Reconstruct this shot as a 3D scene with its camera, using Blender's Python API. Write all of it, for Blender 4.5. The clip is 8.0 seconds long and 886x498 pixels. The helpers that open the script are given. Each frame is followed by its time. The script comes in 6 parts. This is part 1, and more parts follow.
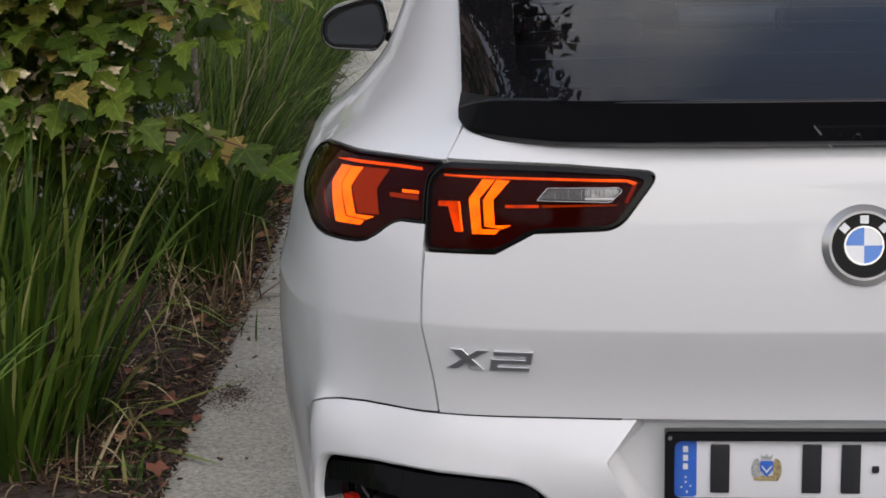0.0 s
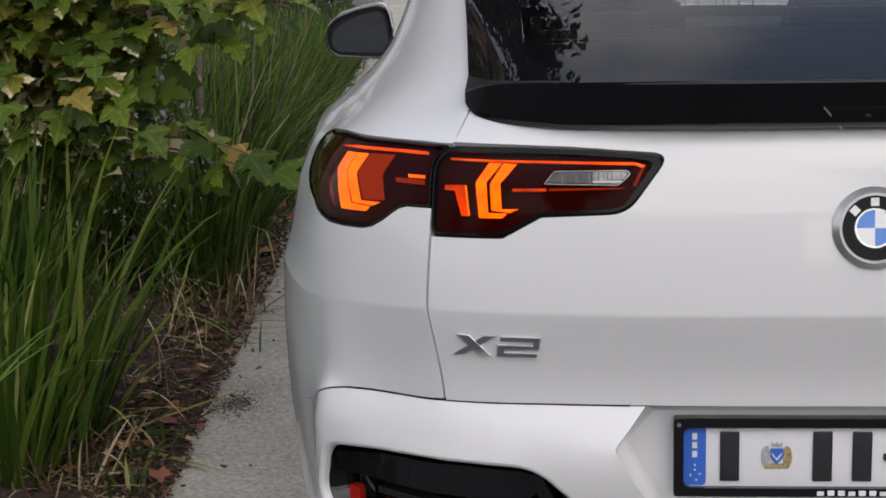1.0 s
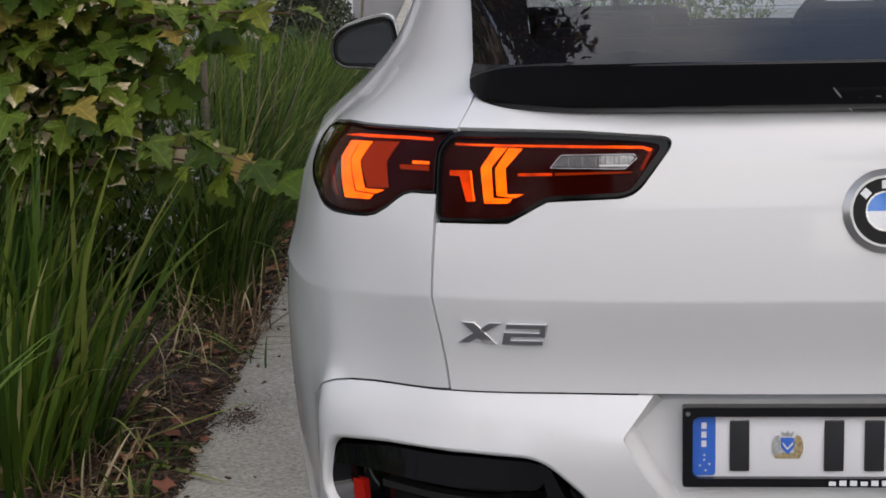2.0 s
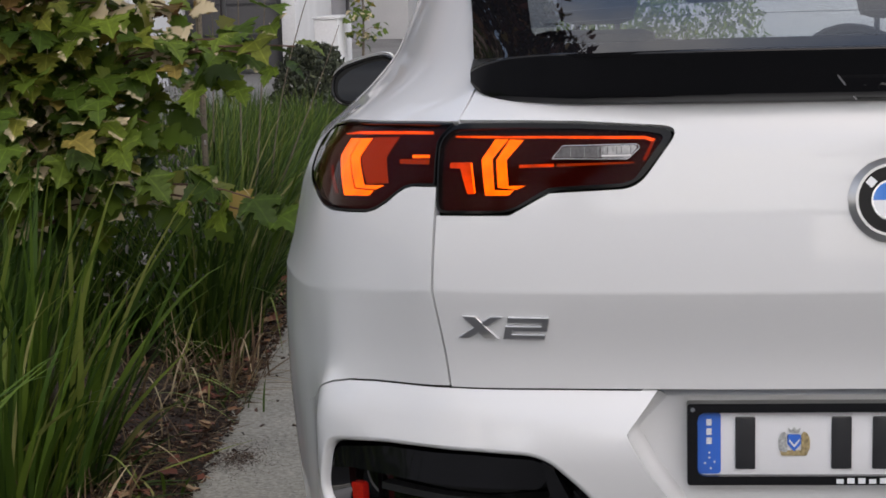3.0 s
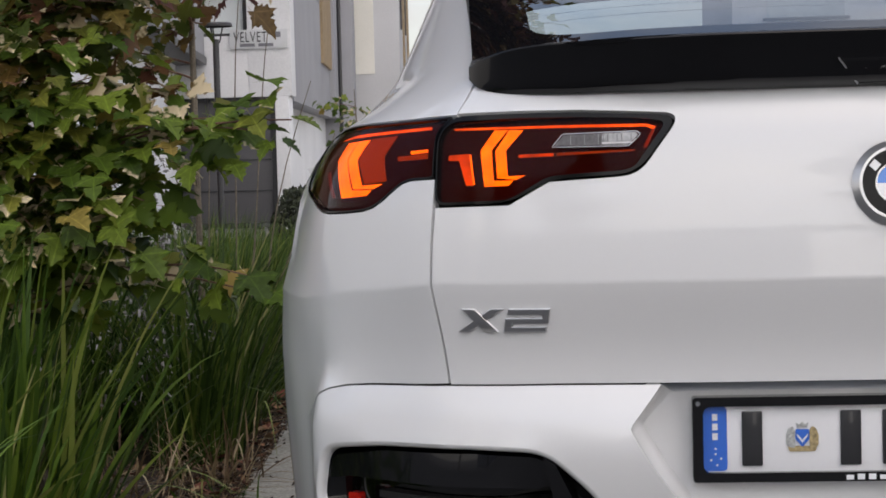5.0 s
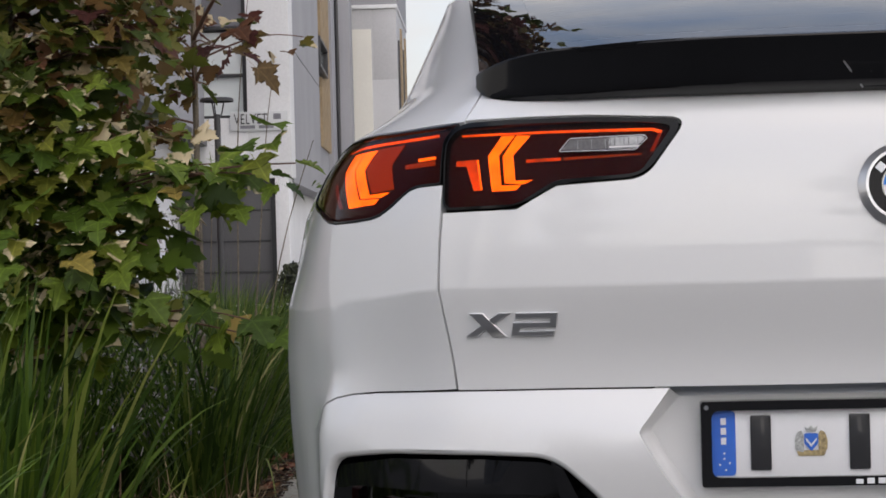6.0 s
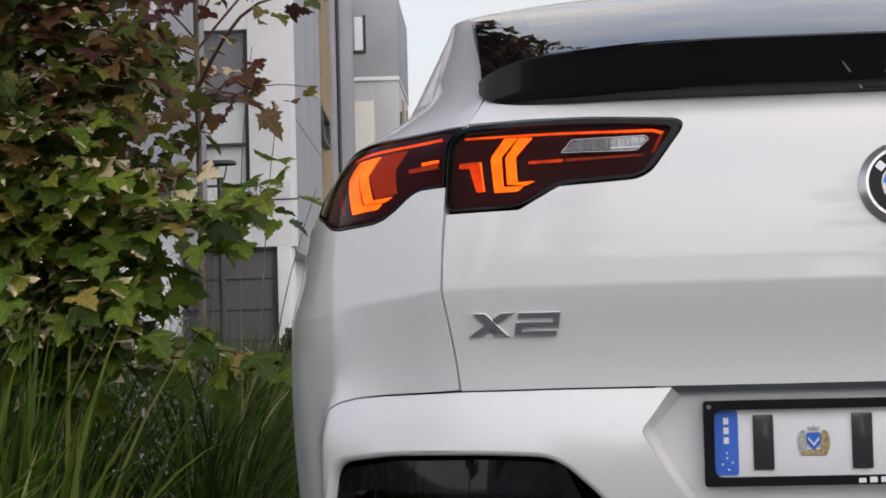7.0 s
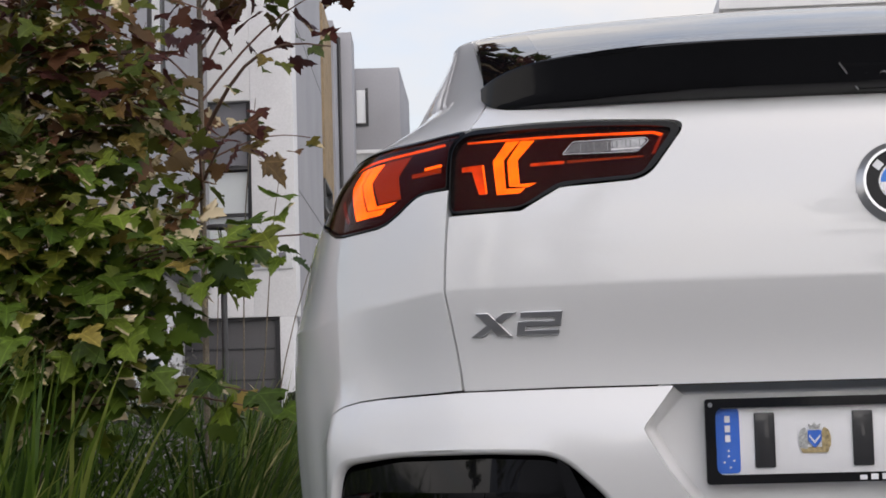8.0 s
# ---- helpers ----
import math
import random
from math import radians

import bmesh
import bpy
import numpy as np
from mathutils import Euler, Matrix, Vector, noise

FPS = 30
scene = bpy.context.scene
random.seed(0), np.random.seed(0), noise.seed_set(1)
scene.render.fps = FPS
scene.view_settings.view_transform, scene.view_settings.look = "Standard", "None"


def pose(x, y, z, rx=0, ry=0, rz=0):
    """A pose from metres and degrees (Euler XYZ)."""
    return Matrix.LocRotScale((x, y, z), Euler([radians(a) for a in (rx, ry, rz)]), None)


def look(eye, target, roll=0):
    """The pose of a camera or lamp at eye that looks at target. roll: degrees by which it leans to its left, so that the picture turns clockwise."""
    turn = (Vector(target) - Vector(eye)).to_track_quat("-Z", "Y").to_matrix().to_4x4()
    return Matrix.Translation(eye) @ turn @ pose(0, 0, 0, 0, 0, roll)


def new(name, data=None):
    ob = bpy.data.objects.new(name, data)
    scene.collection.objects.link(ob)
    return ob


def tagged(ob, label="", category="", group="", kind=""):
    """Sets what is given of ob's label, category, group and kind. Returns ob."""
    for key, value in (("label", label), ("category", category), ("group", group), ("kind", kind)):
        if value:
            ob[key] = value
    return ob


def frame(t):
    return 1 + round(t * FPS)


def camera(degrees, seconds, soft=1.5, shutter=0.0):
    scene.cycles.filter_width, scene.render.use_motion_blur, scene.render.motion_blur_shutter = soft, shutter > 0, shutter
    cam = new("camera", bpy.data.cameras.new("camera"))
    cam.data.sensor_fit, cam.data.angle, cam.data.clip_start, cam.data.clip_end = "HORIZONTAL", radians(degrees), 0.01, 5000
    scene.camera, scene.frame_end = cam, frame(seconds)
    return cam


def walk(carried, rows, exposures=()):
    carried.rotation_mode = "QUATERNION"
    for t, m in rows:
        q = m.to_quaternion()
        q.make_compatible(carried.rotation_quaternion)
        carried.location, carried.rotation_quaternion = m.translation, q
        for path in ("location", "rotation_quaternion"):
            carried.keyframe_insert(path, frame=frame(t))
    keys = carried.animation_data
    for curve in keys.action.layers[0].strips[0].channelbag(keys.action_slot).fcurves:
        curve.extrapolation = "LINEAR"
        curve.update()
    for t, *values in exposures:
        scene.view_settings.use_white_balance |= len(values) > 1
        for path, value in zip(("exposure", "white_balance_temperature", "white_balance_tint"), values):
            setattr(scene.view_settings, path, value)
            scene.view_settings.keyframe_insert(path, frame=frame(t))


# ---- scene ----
cam = camera(27.9, 8.0, 1.7)
PATH = [
    (0, (-0.383, -2.391, 1.573), (-0.537, -0.451, 1.112), -1.3),
    (0.5, (-0.378, -2.383, 1.543), (-0.541, -0.44, 1.098), -1.3),
    (1, (-0.389, -2.384, 1.503), (-0.547, -0.436, 1.077), -1.3),
    (1.5, (-0.386, -2.374, 1.474), (-0.551, -0.424, 1.059), -1.4),
    (3, (-0.393, -2.354, 1.302), (-0.558, -0.383, 1.007), -1.4),
    (3.5, (-0.393, -2.348, 1.247), (-0.558, -0.371, 0.99), -1.4),
    (4, (-0.391, -2.342, 1.19), (-0.557, -0.361, 0.975), -1.5),
    (5.5, (-0.415, -2.345, 1.0), (-0.567, -0.352, 0.947), -1.5),
    (6, (-0.42, -2.352, 0.949), (-0.572, -0.358, 0.941), -1.5),
    (6.5, (-0.423, -2.359, 0.902), (-0.575, -0.365, 0.934), -1.5),
    (7, (-0.423, -2.365, 0.849), (-0.575, -0.372, 0.925), -1.5),
    (7.5, (-0.423, -2.372, 0.799), (-0.575, -0.382, 0.918), -1.6),
    (8, (-0.425, -2.386, 0.746), (-0.577, -0.398, 0.907), -1.6),
]
walk(cam, [(t, look(eye, aim, roll)) for t, eye, aim, roll in PATH],
     [(0.0, .90, 7120, 10), (8.0, .90, 7120, 10)])

# ---- light ----
SUN_UP, SUN_TURN = radians(47), radians(153)
world = bpy.data.worlds.new("cloudy_sky")
scene.world = world
world.use_nodes = True
nt = world.node_tree
bg = nt.nodes["Background"]
sky = nt.nodes.new("ShaderNodeTexSky")
sky.sky_type, sky.sun_disc, sky.sun_elevation, sky.sun_rotation = "NISHITA", False, SUN_UP, SUN_TURN
haze = nt.nodes.new("ShaderNodeMix")
haze.data_type = "RGBA"
scale_sky = nt.nodes.new("ShaderNodeMix")
scale_sky.data_type, scale_sky.blend_type = "RGBA", "MULTIPLY"
scale_sky.inputs[0].default_value = 1
scale_sky.inputs[7].default_value = (.12, .12, .125, 1)
co = nt.nodes.new("ShaderNodeTexCoord")
squash = nt.nodes.new("ShaderNodeMapping")
squash.inputs["Scale"].default_value = (1, 1, 2.2)
cloud = nt.nodes.new("ShaderNodeTexNoise")
cloud.inputs["Scale"].default_value, cloud.inputs["Detail"].default_value, cloud.inputs["Roughness"].default_value = 2.2, 7, .55
cover = nt.nodes.new("ShaderNodeValToRGB")
cover.color_ramp.elements[0].position, cover.color_ramp.elements[1].position = .20, .47
cover.color_ramp.elements[0].color, cover.color_ramp.elements[1].color = (.12, .12, .12, 1), (1, 1, 1, 1)
shade = nt.nodes.new("ShaderNodeValToRGB")
shade.color_ramp.elements[0].position, shade.color_ramp.elements[1].position = .40, .72
shade.color_ramp.elements[0].color, shade.color_ramp.elements[1].color = (.54, .54, .585, 1), (.78, .775, .80, 1)
nt.links.new(co.outputs["Generated"], squash.inputs[0])
nt.links.new(squash.outputs[0], cloud.inputs["Vector"])
low = nt.nodes.new("ShaderNodeSeparateXYZ")
fall = nt.nodes.new("ShaderNodeMath")
fall.operation, fall.inputs[1].default_value = "MULTIPLY_ADD", -.50
nt.links.new(co.outputs["Generated"], low.inputs[0])
nt.links.new(low.outputs[2], fall.inputs[0])
nt.links.new(cloud.outputs["Fac"], fall.inputs[2])
nt.links.new(fall.outputs[0], cover.inputs[0])
nt.links.new(cloud.outputs["Fac"], shade.inputs[0])
nt.links.new(sky.outputs[0], scale_sky.inputs[6])
nt.links.new(cover.outputs[0], haze.inputs[0])
nt.links.new(scale_sky.outputs[2], haze.inputs[6])
dome = nt.nodes.new("ShaderNodeMath")
dome.operation, dome.inputs[1].default_value, dome.inputs[2].default_value = "MULTIPLY_ADD", .56, .61
overcast = nt.nodes.new("ShaderNodeVectorMath")
overcast.operation = "SCALE"
nt.links.new(low.outputs[2], dome.inputs[0])
nt.links.new(shade.outputs[0], overcast.inputs[0])
# thin cloud glows round the veiled sun
toward = nt.nodes.new("ShaderNodeVectorMath")
toward.operation = "DOT_PRODUCT"
toward.inputs[1].default_value = Vector((7, -14, 17)).normalized()
veil = nt.nodes.new("ShaderNodeMath")
veil.operation, veil.inputs[1].default_value = "MAXIMUM", 0
narrow = nt.nodes.new("ShaderNodeMath")
narrow.operation, narrow.inputs[1].default_value = "POWER", 4
glow = nt.nodes.new("ShaderNodeMath")
glow.operation, glow.inputs[1].default_value = "MULTIPLY_ADD", 1.6
nt.links.new(co.outputs["Generated"], toward.inputs[0])
nt.links.new(toward.outputs["Value"], veil.inputs[0])
nt.links.new(veil.outputs[0], narrow.inputs[0])
nt.links.new(narrow.outputs[0], glow.inputs[0])
nt.links.new(dome.outputs[0], glow.inputs[2])
nt.links.new(glow.outputs[0], overcast.inputs["Scale"])
nt.links.new(overcast.outputs[0], haze.inputs[7])
nt.links.new(haze.outputs[2], bg.inputs[0])
bg.inputs[1].default_value = 1.0
sun = new("sun", bpy.data.lights.new("sun", "SUN"))
sun.data.energy, sun.data.angle, sun.data.color = .95, radians(125), (1, .96, .9)
sun.matrix_world = look((7, -14, 17), (0, 0, 0))


# ---- materials ----
def material(name, base=(.5, .5, .5), rough=.5, metal=0.0, coat=0.0, grain=0.0, grain_scale=40.0, stain=0.0, stain_scale=3.0,
             bump=0.0, bump_scale=60.0, per_piece=0.0, emit=None, power=0.0, spec=None):
    m = bpy.data.materials.new(name)
    m.use_nodes = True
    t = m.node_tree
    p = t.nodes["Principled BSDF"]
    p.inputs["Base Color"].default_value = (*base, 1)
    p.inputs["Roughness"].default_value, p.inputs["Metallic"].default_value = rough, metal
    p.inputs["Coat Weight"].default_value, p.inputs["Coat Roughness"].default_value = coat, .03
    if spec is not None:
        p.inputs["Specular IOR Level"].default_value = spec
    if emit:
        p.inputs["Emission Color"].default_value, p.inputs["Emission Strength"].default_value = (*emit, 1), power
    if grain or stain or bump or per_piece:
        c = t.nodes.new("ShaderNodeTexCoord")
        value = None

        def times(out):
            nonlocal value
            if value is None:
                value = out
                return
            k = t.nodes.new("ShaderNodeMath")
            k.operation = "MULTIPLY"
            t.links.new(value, k.inputs[0]), t.links.new(out, k.inputs[1])
            value = k.outputs[0]

        for amount, size in ((grain, grain_scale), (stain, stain_scale)):
            if amount:
                n = t.nodes.new("ShaderNodeTexNoise")
                n.inputs["Scale"].default_value, n.inputs["Detail"].default_value = size, 6
                r = t.nodes.new("ShaderNodeMapRange")
                r.inputs[1].default_value, r.inputs[2].default_value = .3, .7
                r.inputs[3].default_value, r.inputs[4].default_value = 1 - amount, 1 + amount
                t.links.new(c.outputs["Object"], n.inputs["Vector"]), t.links.new(n.outputs["Fac"], r.inputs[0])
                times(r.outputs[0])
        if per_piece:
            info = t.nodes.new("ShaderNodeObjectInfo")
            r = t.nodes.new("ShaderNodeMapRange")
            r.inputs[3].default_value, r.inputs[4].default_value = 1 - per_piece, 1 + per_piece
            t.links.new(info.outputs["Random"], r.inputs[0])
            times(r.outputs[0])
        if value is not None:
            mul = t.nodes.new("ShaderNodeVectorMath")
            mul.operation = "SCALE"
            mul.inputs[0].default_value = base
            t.links.new(value, mul.inputs["Scale"])
            t.links.new(mul.outputs[0], p.inputs["Base Color"])
        if bump:
            n = t.nodes.new("ShaderNodeTexNoise")
            n.inputs["Scale"].default_value, n.inputs["Detail"].default_value = bump_scale, 8
            b = t.nodes.new("ShaderNodeBump")
            b.inputs["Strength"].default_value, b.inputs["Distance"].default_value = bump, .01
            t.links.new(c.outputs["Object"], n.inputs["Vector"]), t.links.new(n.outputs["Fac"], b.inputs["Height"])
            t.links.new(b.outputs[0], p.inputs["Normal"])
    return m


def pane_material(name, tint, rough=.0, ior=1.5, solid=False):
    """A thin sheet: tinted see-through, glossier at a slant."""
    m = bpy.data.materials.new(name)
    m.use_nodes = True
    t = m.node_tree
    t.nodes.clear()
    o = t.nodes.new("ShaderNodeOutputMaterial")
    mix = t.nodes.new("ShaderNodeMixShader")
    a = t.nodes.new("ShaderNodeBsdfDiffuse" if solid else "ShaderNodeBsdfTransparent")
    a.inputs[0].default_value = (*tint, 1)
    g = t.nodes.new("ShaderNodeBsdfGlossy")
    g.inputs["Roughness"].default_value = rough
    f = t.nodes.new("ShaderNodeLayerWeight")
    f.inputs[0].default_value = .5
    steep, gloss = t.nodes.new("ShaderNodeMath"), t.nodes.new("ShaderNodeMath")
    steep.operation, steep.inputs[1].default_value = "POWER", 5
    head_on = ((ior - 1) / (ior + 1)) ** 2
    gloss.operation, gloss.inputs[1].default_value, gloss.inputs[2].default_value = "MULTIPLY_ADD", 1 - head_on, head_on
    t.links.new(f.outputs["Facing"], steep.inputs[0]), t.links.new(steep.outputs[0], gloss.inputs[0])
    t.links.new(gloss.outputs[0], mix.inputs[0]), t.links.new(a.outputs[0], mix.inputs[1]), t.links.new(g.outputs[0], mix.inputs[2])
    t.links.new(mix.outputs[0], o.inputs[0])
    return m


def leaf_material(name, stops, seed_by_island=False, dry=(.70, .58, .38), dry_share=.35, blotch=2.6):
    """Leaf colours by piece, with dry blotches; light shines through."""
    m = bpy.data.materials.new(name)
    m.use_nodes = True
    t = m.node_tree
    p = t.nodes["Principled BSDF"]
    p.inputs["Roughness"].default_value, p.inputs["Specular IOR Level"].default_value = .45, .22
    if seed_by_island:
        r = t.nodes.new("ShaderNodeNewGeometry").outputs["Random Per Island"]
    else:
        r = t.nodes.new("ShaderNodeObjectInfo").outputs["Random"]
    ramp = t.nodes.new("ShaderNodeValToRGB")
    ramp.color_ramp.interpolation = "LINEAR"
    els = ramp.color_ramp.elements
    while len(els) < len(stops):
        els.new(.5)
    for e, (at, c) in zip(els, stops):
        e.position, e.color = at, (*c, 1)
    c = t.nodes.new("ShaderNodeTexCoord")
    n = t.nodes.new("ShaderNodeTexNoise")
    n.inputs["Scale"].default_value, n.inputs["Detail"].default_value = blotch, 3
    add = t.nodes.new("ShaderNodeMath")
    add.operation = "MULTIPLY_ADD"
    add.inputs[1].default_value, add.inputs[2].default_value = 7.31, 0
    t.links.new(r, add.inputs[0])
    fract = t.nodes.new("ShaderNodeMath")
    fract.operation = "FRACT"
    t.links.new(add.outputs[0], fract.inputs[0])
    lo = t.nodes.new("ShaderNodeMapRange")
    lo.inputs[1].default_value, lo.inputs[2].default_value = 1 - dry_share, 1
    lo.inputs[3].default_value, lo.inputs[4].default_value = 0, .225
    t.links.new(fract.outputs[0], lo.inputs[0])
    s = t.nodes.new("ShaderNodeMath")
    s.operation = "ADD"
    t.links.new(n.outputs["Fac"], s.inputs[0]), t.links.new(lo.outputs[0], s.inputs[1])
    sharp = t.nodes.new("ShaderNodeMapRange")
    sharp.inputs[1].default_value, sharp.inputs[2].default_value = .67, .71
    t.links.new(s.outputs[0], sharp.inputs[0])
    t.links.new(c.outputs["Object"], n.inputs["Vector"])
    mix = t.nodes.new("ShaderNodeMix")
    mix.data_type = "RGBA"
    mix.inputs[7].default_value = (*dry, 1)
    t.links.new(r, ramp.inputs[0]), t.links.new(ramp.outputs[0], mix.inputs[6]), t.links.new(sharp.outputs[0], mix.inputs[0])
    colour = mix.outputs[2]
    if not seed_by_island:
        # pale midrib and two side veins
        axes = t.nodes.new("ShaderNodeSeparateXYZ")
        t.links.new(c.outputs["Object"], axes.inputs[0])

        def calc(kind, a, b=None, add=None):
            k = t.nodes.new("ShaderNodeMath")
            k.operation = kind
            for n_, v in enumerate((a, b, add)):
                if v is None:
                    continue
                if isinstance(v, (int, float)):
                    k.inputs[n_].default_value = v
                else:
                    t.links.new(v, k.inputs[n_])
            return k.outputs[0]
        across = calc("ABSOLUTE", axes.outputs[0])
        branch = calc("ABSOLUTE", calc("SUBTRACT", axes.outputs[1], calc("MULTIPLY_ADD", across, .58, .03)))
        near = calc("MINIMUM", across, calc("MULTIPLY", branch, .8))
        vein = t.nodes.new("ShaderNodeMapRange")
        vein.inputs[1].default_value, vein.inputs[2].default_value = .008, .030
        vein.inputs[3].default_value, vein.inputs[4].default_value = 1.45, 1.0
        t.links.new(near, vein.inputs[0])
        shade_ = t.nodes.new("ShaderNodeMapRange")
        shade_.inputs[1].default_value, shade_.inputs[2].default_value = .3, .7
        shade_.inputs[3].default_value, shade_.inputs[4].default_value = .72, 1.22
        fine = t.nodes.new("ShaderNodeTexNoise")
        fine.inputs["Scale"].default_value, fine.inputs["Detail"].default_value = 5, 4
        t.links.new(c.outputs["Object"], fine.inputs["Vector"]), t.links.new(fine.outputs["Fac"], shade_.inputs[0])
        tint = t.nodes.new("ShaderNodeVectorMath")
        tint.operation = "SCALE"
        t.links.new(colour, tint.inputs[0]), t.links.new(calc("MULTIPLY", vein.outputs[0], shade_.outputs[0]), tint.inputs["Scale"])
        colour = tint.outputs[0]
    t.links.new(colour, p.inputs["Base Color"])
    tr = t.nodes.new("ShaderNodeBsdfTranslucent")
    t.links.new(colour, tr.inputs[0])
    ms = t.nodes.new("ShaderNodeMixShader")
    ms.inputs[0].default_value = .36
    o = t.nodes["Material Output"]
    t.links.new(p.outputs[0], ms.inputs[1]), t.links.new(tr.outputs[0], ms.inputs[2]), t.links.new(ms.outputs[0], o.inputs[0])
    return m


PAINT = material("white_car_paint", (.655, .655, .657), .34, coat=.9)
GLOSS_BLACK = material("gloss_black", (.005, .005, .006), .05)
LAMP_EDGE = material("black_lamp_surround", (.004, .004, .004), .10, spec=.18)
SATIN_METAL = material("satin_silver", (.62, .62, .63), .28, metal=1)
SATIN_BLACK = material("satin_black", (.012, .012, .013), .38, bump=.1, bump_scale=900)
MATT_BLACK = material("matt_black", (.010, .010, .011), .7, bump=.15, bump_scale=500)
RUBBER = material("rubber", (.02, .02, .02), .75, bump=.2, bump_scale=300)
CHROME = material("chrome", (.75, .76, .78), .12, metal=1)
DARK_CHROME = material("dark_chrome", (.52, .52, .53), .30, metal=1)
LAMP_RED = material("dark_red_lamp_housing", (.022, .0014, .0010), .5, spec=.03, grain=.2, grain_scale=300)
LENS = pane_material("tinted_lens", (.92, .60, .52), .0, 1.16)
ORANGE = material("lit_orange_lamp", (.3, .03, .006), .5, spec=.05, emit=(1.0, .148, .006), power=1.4)
ORANGE_MID = material("lit_orange_bar", (.3, .03, .006), .5, spec=.05, emit=(.85, .10, .006), power=.92)
ORANGE_DIM = material("dim_orange_lamp", (.12, .012, .004), .5, spec=.05, emit=(.50, .045, .003), power=.85)
RED_DIM = material("glowing_dark_red_lamp", (.06, .006, .003), .5, spec=.05, emit=(.13, .010, .002), power=.9)
RED_DEEP = material("deep_red_lamp", (.05, .006, .002), .5, spec=.05, emit=(.19, .021, .002), power=.75)
LIP_BLACK = material("lip_gloss_black", (.005, .005, .006), .06, spec=.28)
DECK_BLACK = material("dull_black", (.004, .004, .005), .3, spec=.08)


def uneven_glow(m, power, low, high, size):
    """Light guides are never evenly lit."""
    t = m.node_tree
    c, n, r = t.nodes.new("ShaderNodeTexCoord"), t.nodes.new("ShaderNodeTexNoise"), t.nodes.new("ShaderNodeMapRange")
    n.inputs["Scale"].default_value, n.inputs["Detail"].default_value = size, 3
    r.inputs[1].default_value, r.inputs[2].default_value = .35, .65
    r.inputs[3].default_value, r.inputs[4].default_value = power * low, power * high
    t.links.new(c.outputs["Object"], n.inputs["Vector"]), t.links.new(n.outputs["Fac"], r.inputs[0])
    t.links.new(r.outputs[0], t.nodes["Principled BSDF"].inputs["Emission Strength"])


uneven_glow(ORANGE, 1.4, .72, 1.15, 45)
uneven_glow(ORANGE_MID, .92, .45, 1.3, 22)
uneven_glow(ORANGE_DIM, .85, .5, 1.35, 40)
RED_FAINT = material("faint_red_lamp", (.06, .004, .003), .5, spec=.05, emit=(.05, .003, .002), power=.9)
CLEAR_LAMP = material("clear_reverse_lamp", (.085, .080, .080), .25, metal=.5, grain=.3, grain_scale=260, bump=.1, bump_scale=420)
BRIGHT_LAMP = material("bright_reverse_lamp", (.26, .255, .25), .15, metal=.5, grain=.3, grain_scale=120, bump=.1, bump_scale=200)
LAMP_RIM = material("clear_plastic_rim", (.46, .43, .43), .15, coat=.6)
REFLECTOR = material("red_reflector", (.42, .012, .008), .15, coat=1, grain=.25, grain_scale=420)
REAR_GLASS = pane_material("tinted_rear_glass", (.50, .54, .60), .0, 1.34)
FRIT = pane_material("black_glass_border", (.006, .006, .007), .0, 1.34, True)
SIDE_GLASS = pane_material("tinted_side_glass", (.30, .33, .36), .0, 1.5)
CLEAR_GLASS = pane_material("clear_glass", (.86, .90, .89), .0, 1.5)
PLATE_COVER = pane_material("clear_plate_cover", (.985, .985, .99), .0, 1.42)
MIRROR = material("mirror_glass", (.20, .21, .22), .02, metal=1)
EMBLEM_BLACK = material("emblem_black", (.006, .006, .007), .22, spec=.25)
EMBLEM_BLUE = material("emblem_blue", (.03, .19, .62), .2, coat=1)
EMBLEM_WHITE = material("emblem_white", (.75, .76, .78), .2, coat=1)
PLATE_WHITE = material("plate_white", (.80, .80, .81), .28, coat=.6, grain=.03, grain_scale=400)
PLATE_BLUE = material("plate_blue", (.03, .14, .58), .28, coat=.6)
PLATE_INK = material("plate_black", (.018, .018, .02), .3, coat=.5)
CREST_GOLD = material("crest_grey_gold", (.36, .28, .14), .45, grain=.5, grain_scale=300)
CREST_SILVER = material("crest_silver_grey", (.38, .39, .38), .45, grain=.5, grain_scale=260)
FABRIC = material("dark_seat_cloth", (.025, .026, .03), .85, bump=.4, bump_scale=700)


# ---- the car's surface ----
# plan curve of the car's flank at its widest level: distance along it, half width, way forward
PLAN_X = (0, 0.1, 0.2, 0.3, 0.4, 0.5, 0.6, 0.6844, 0.7657, 0.8267, 0.8774, 0.9092, 0.9234, 0.9344, 0.9302, 0.9284, 0.9244, 0.9064, 0.8632, 0.7632, 0.5532, 0.3, 0)
PLAN_Y = (-.009, -.009, -.008, -.004, .003, .015, .042, .107, .19, .30, .45, .60, .80, 1.2, 2.0, 2.8, 3.3, 3.8, 4.1, 4.33, 4.47, 4.53, 4.545)
PLAN_S = [0.0]
for _i in range(1, len(PLAN_X)):
    PLAN_S.append(PLAN_S[-1] + math.hypot(PLAN_X[_i] - PLAN_X[_i - 1], PLAN_Y[_i] - PLAN_Y[_i - 1]))


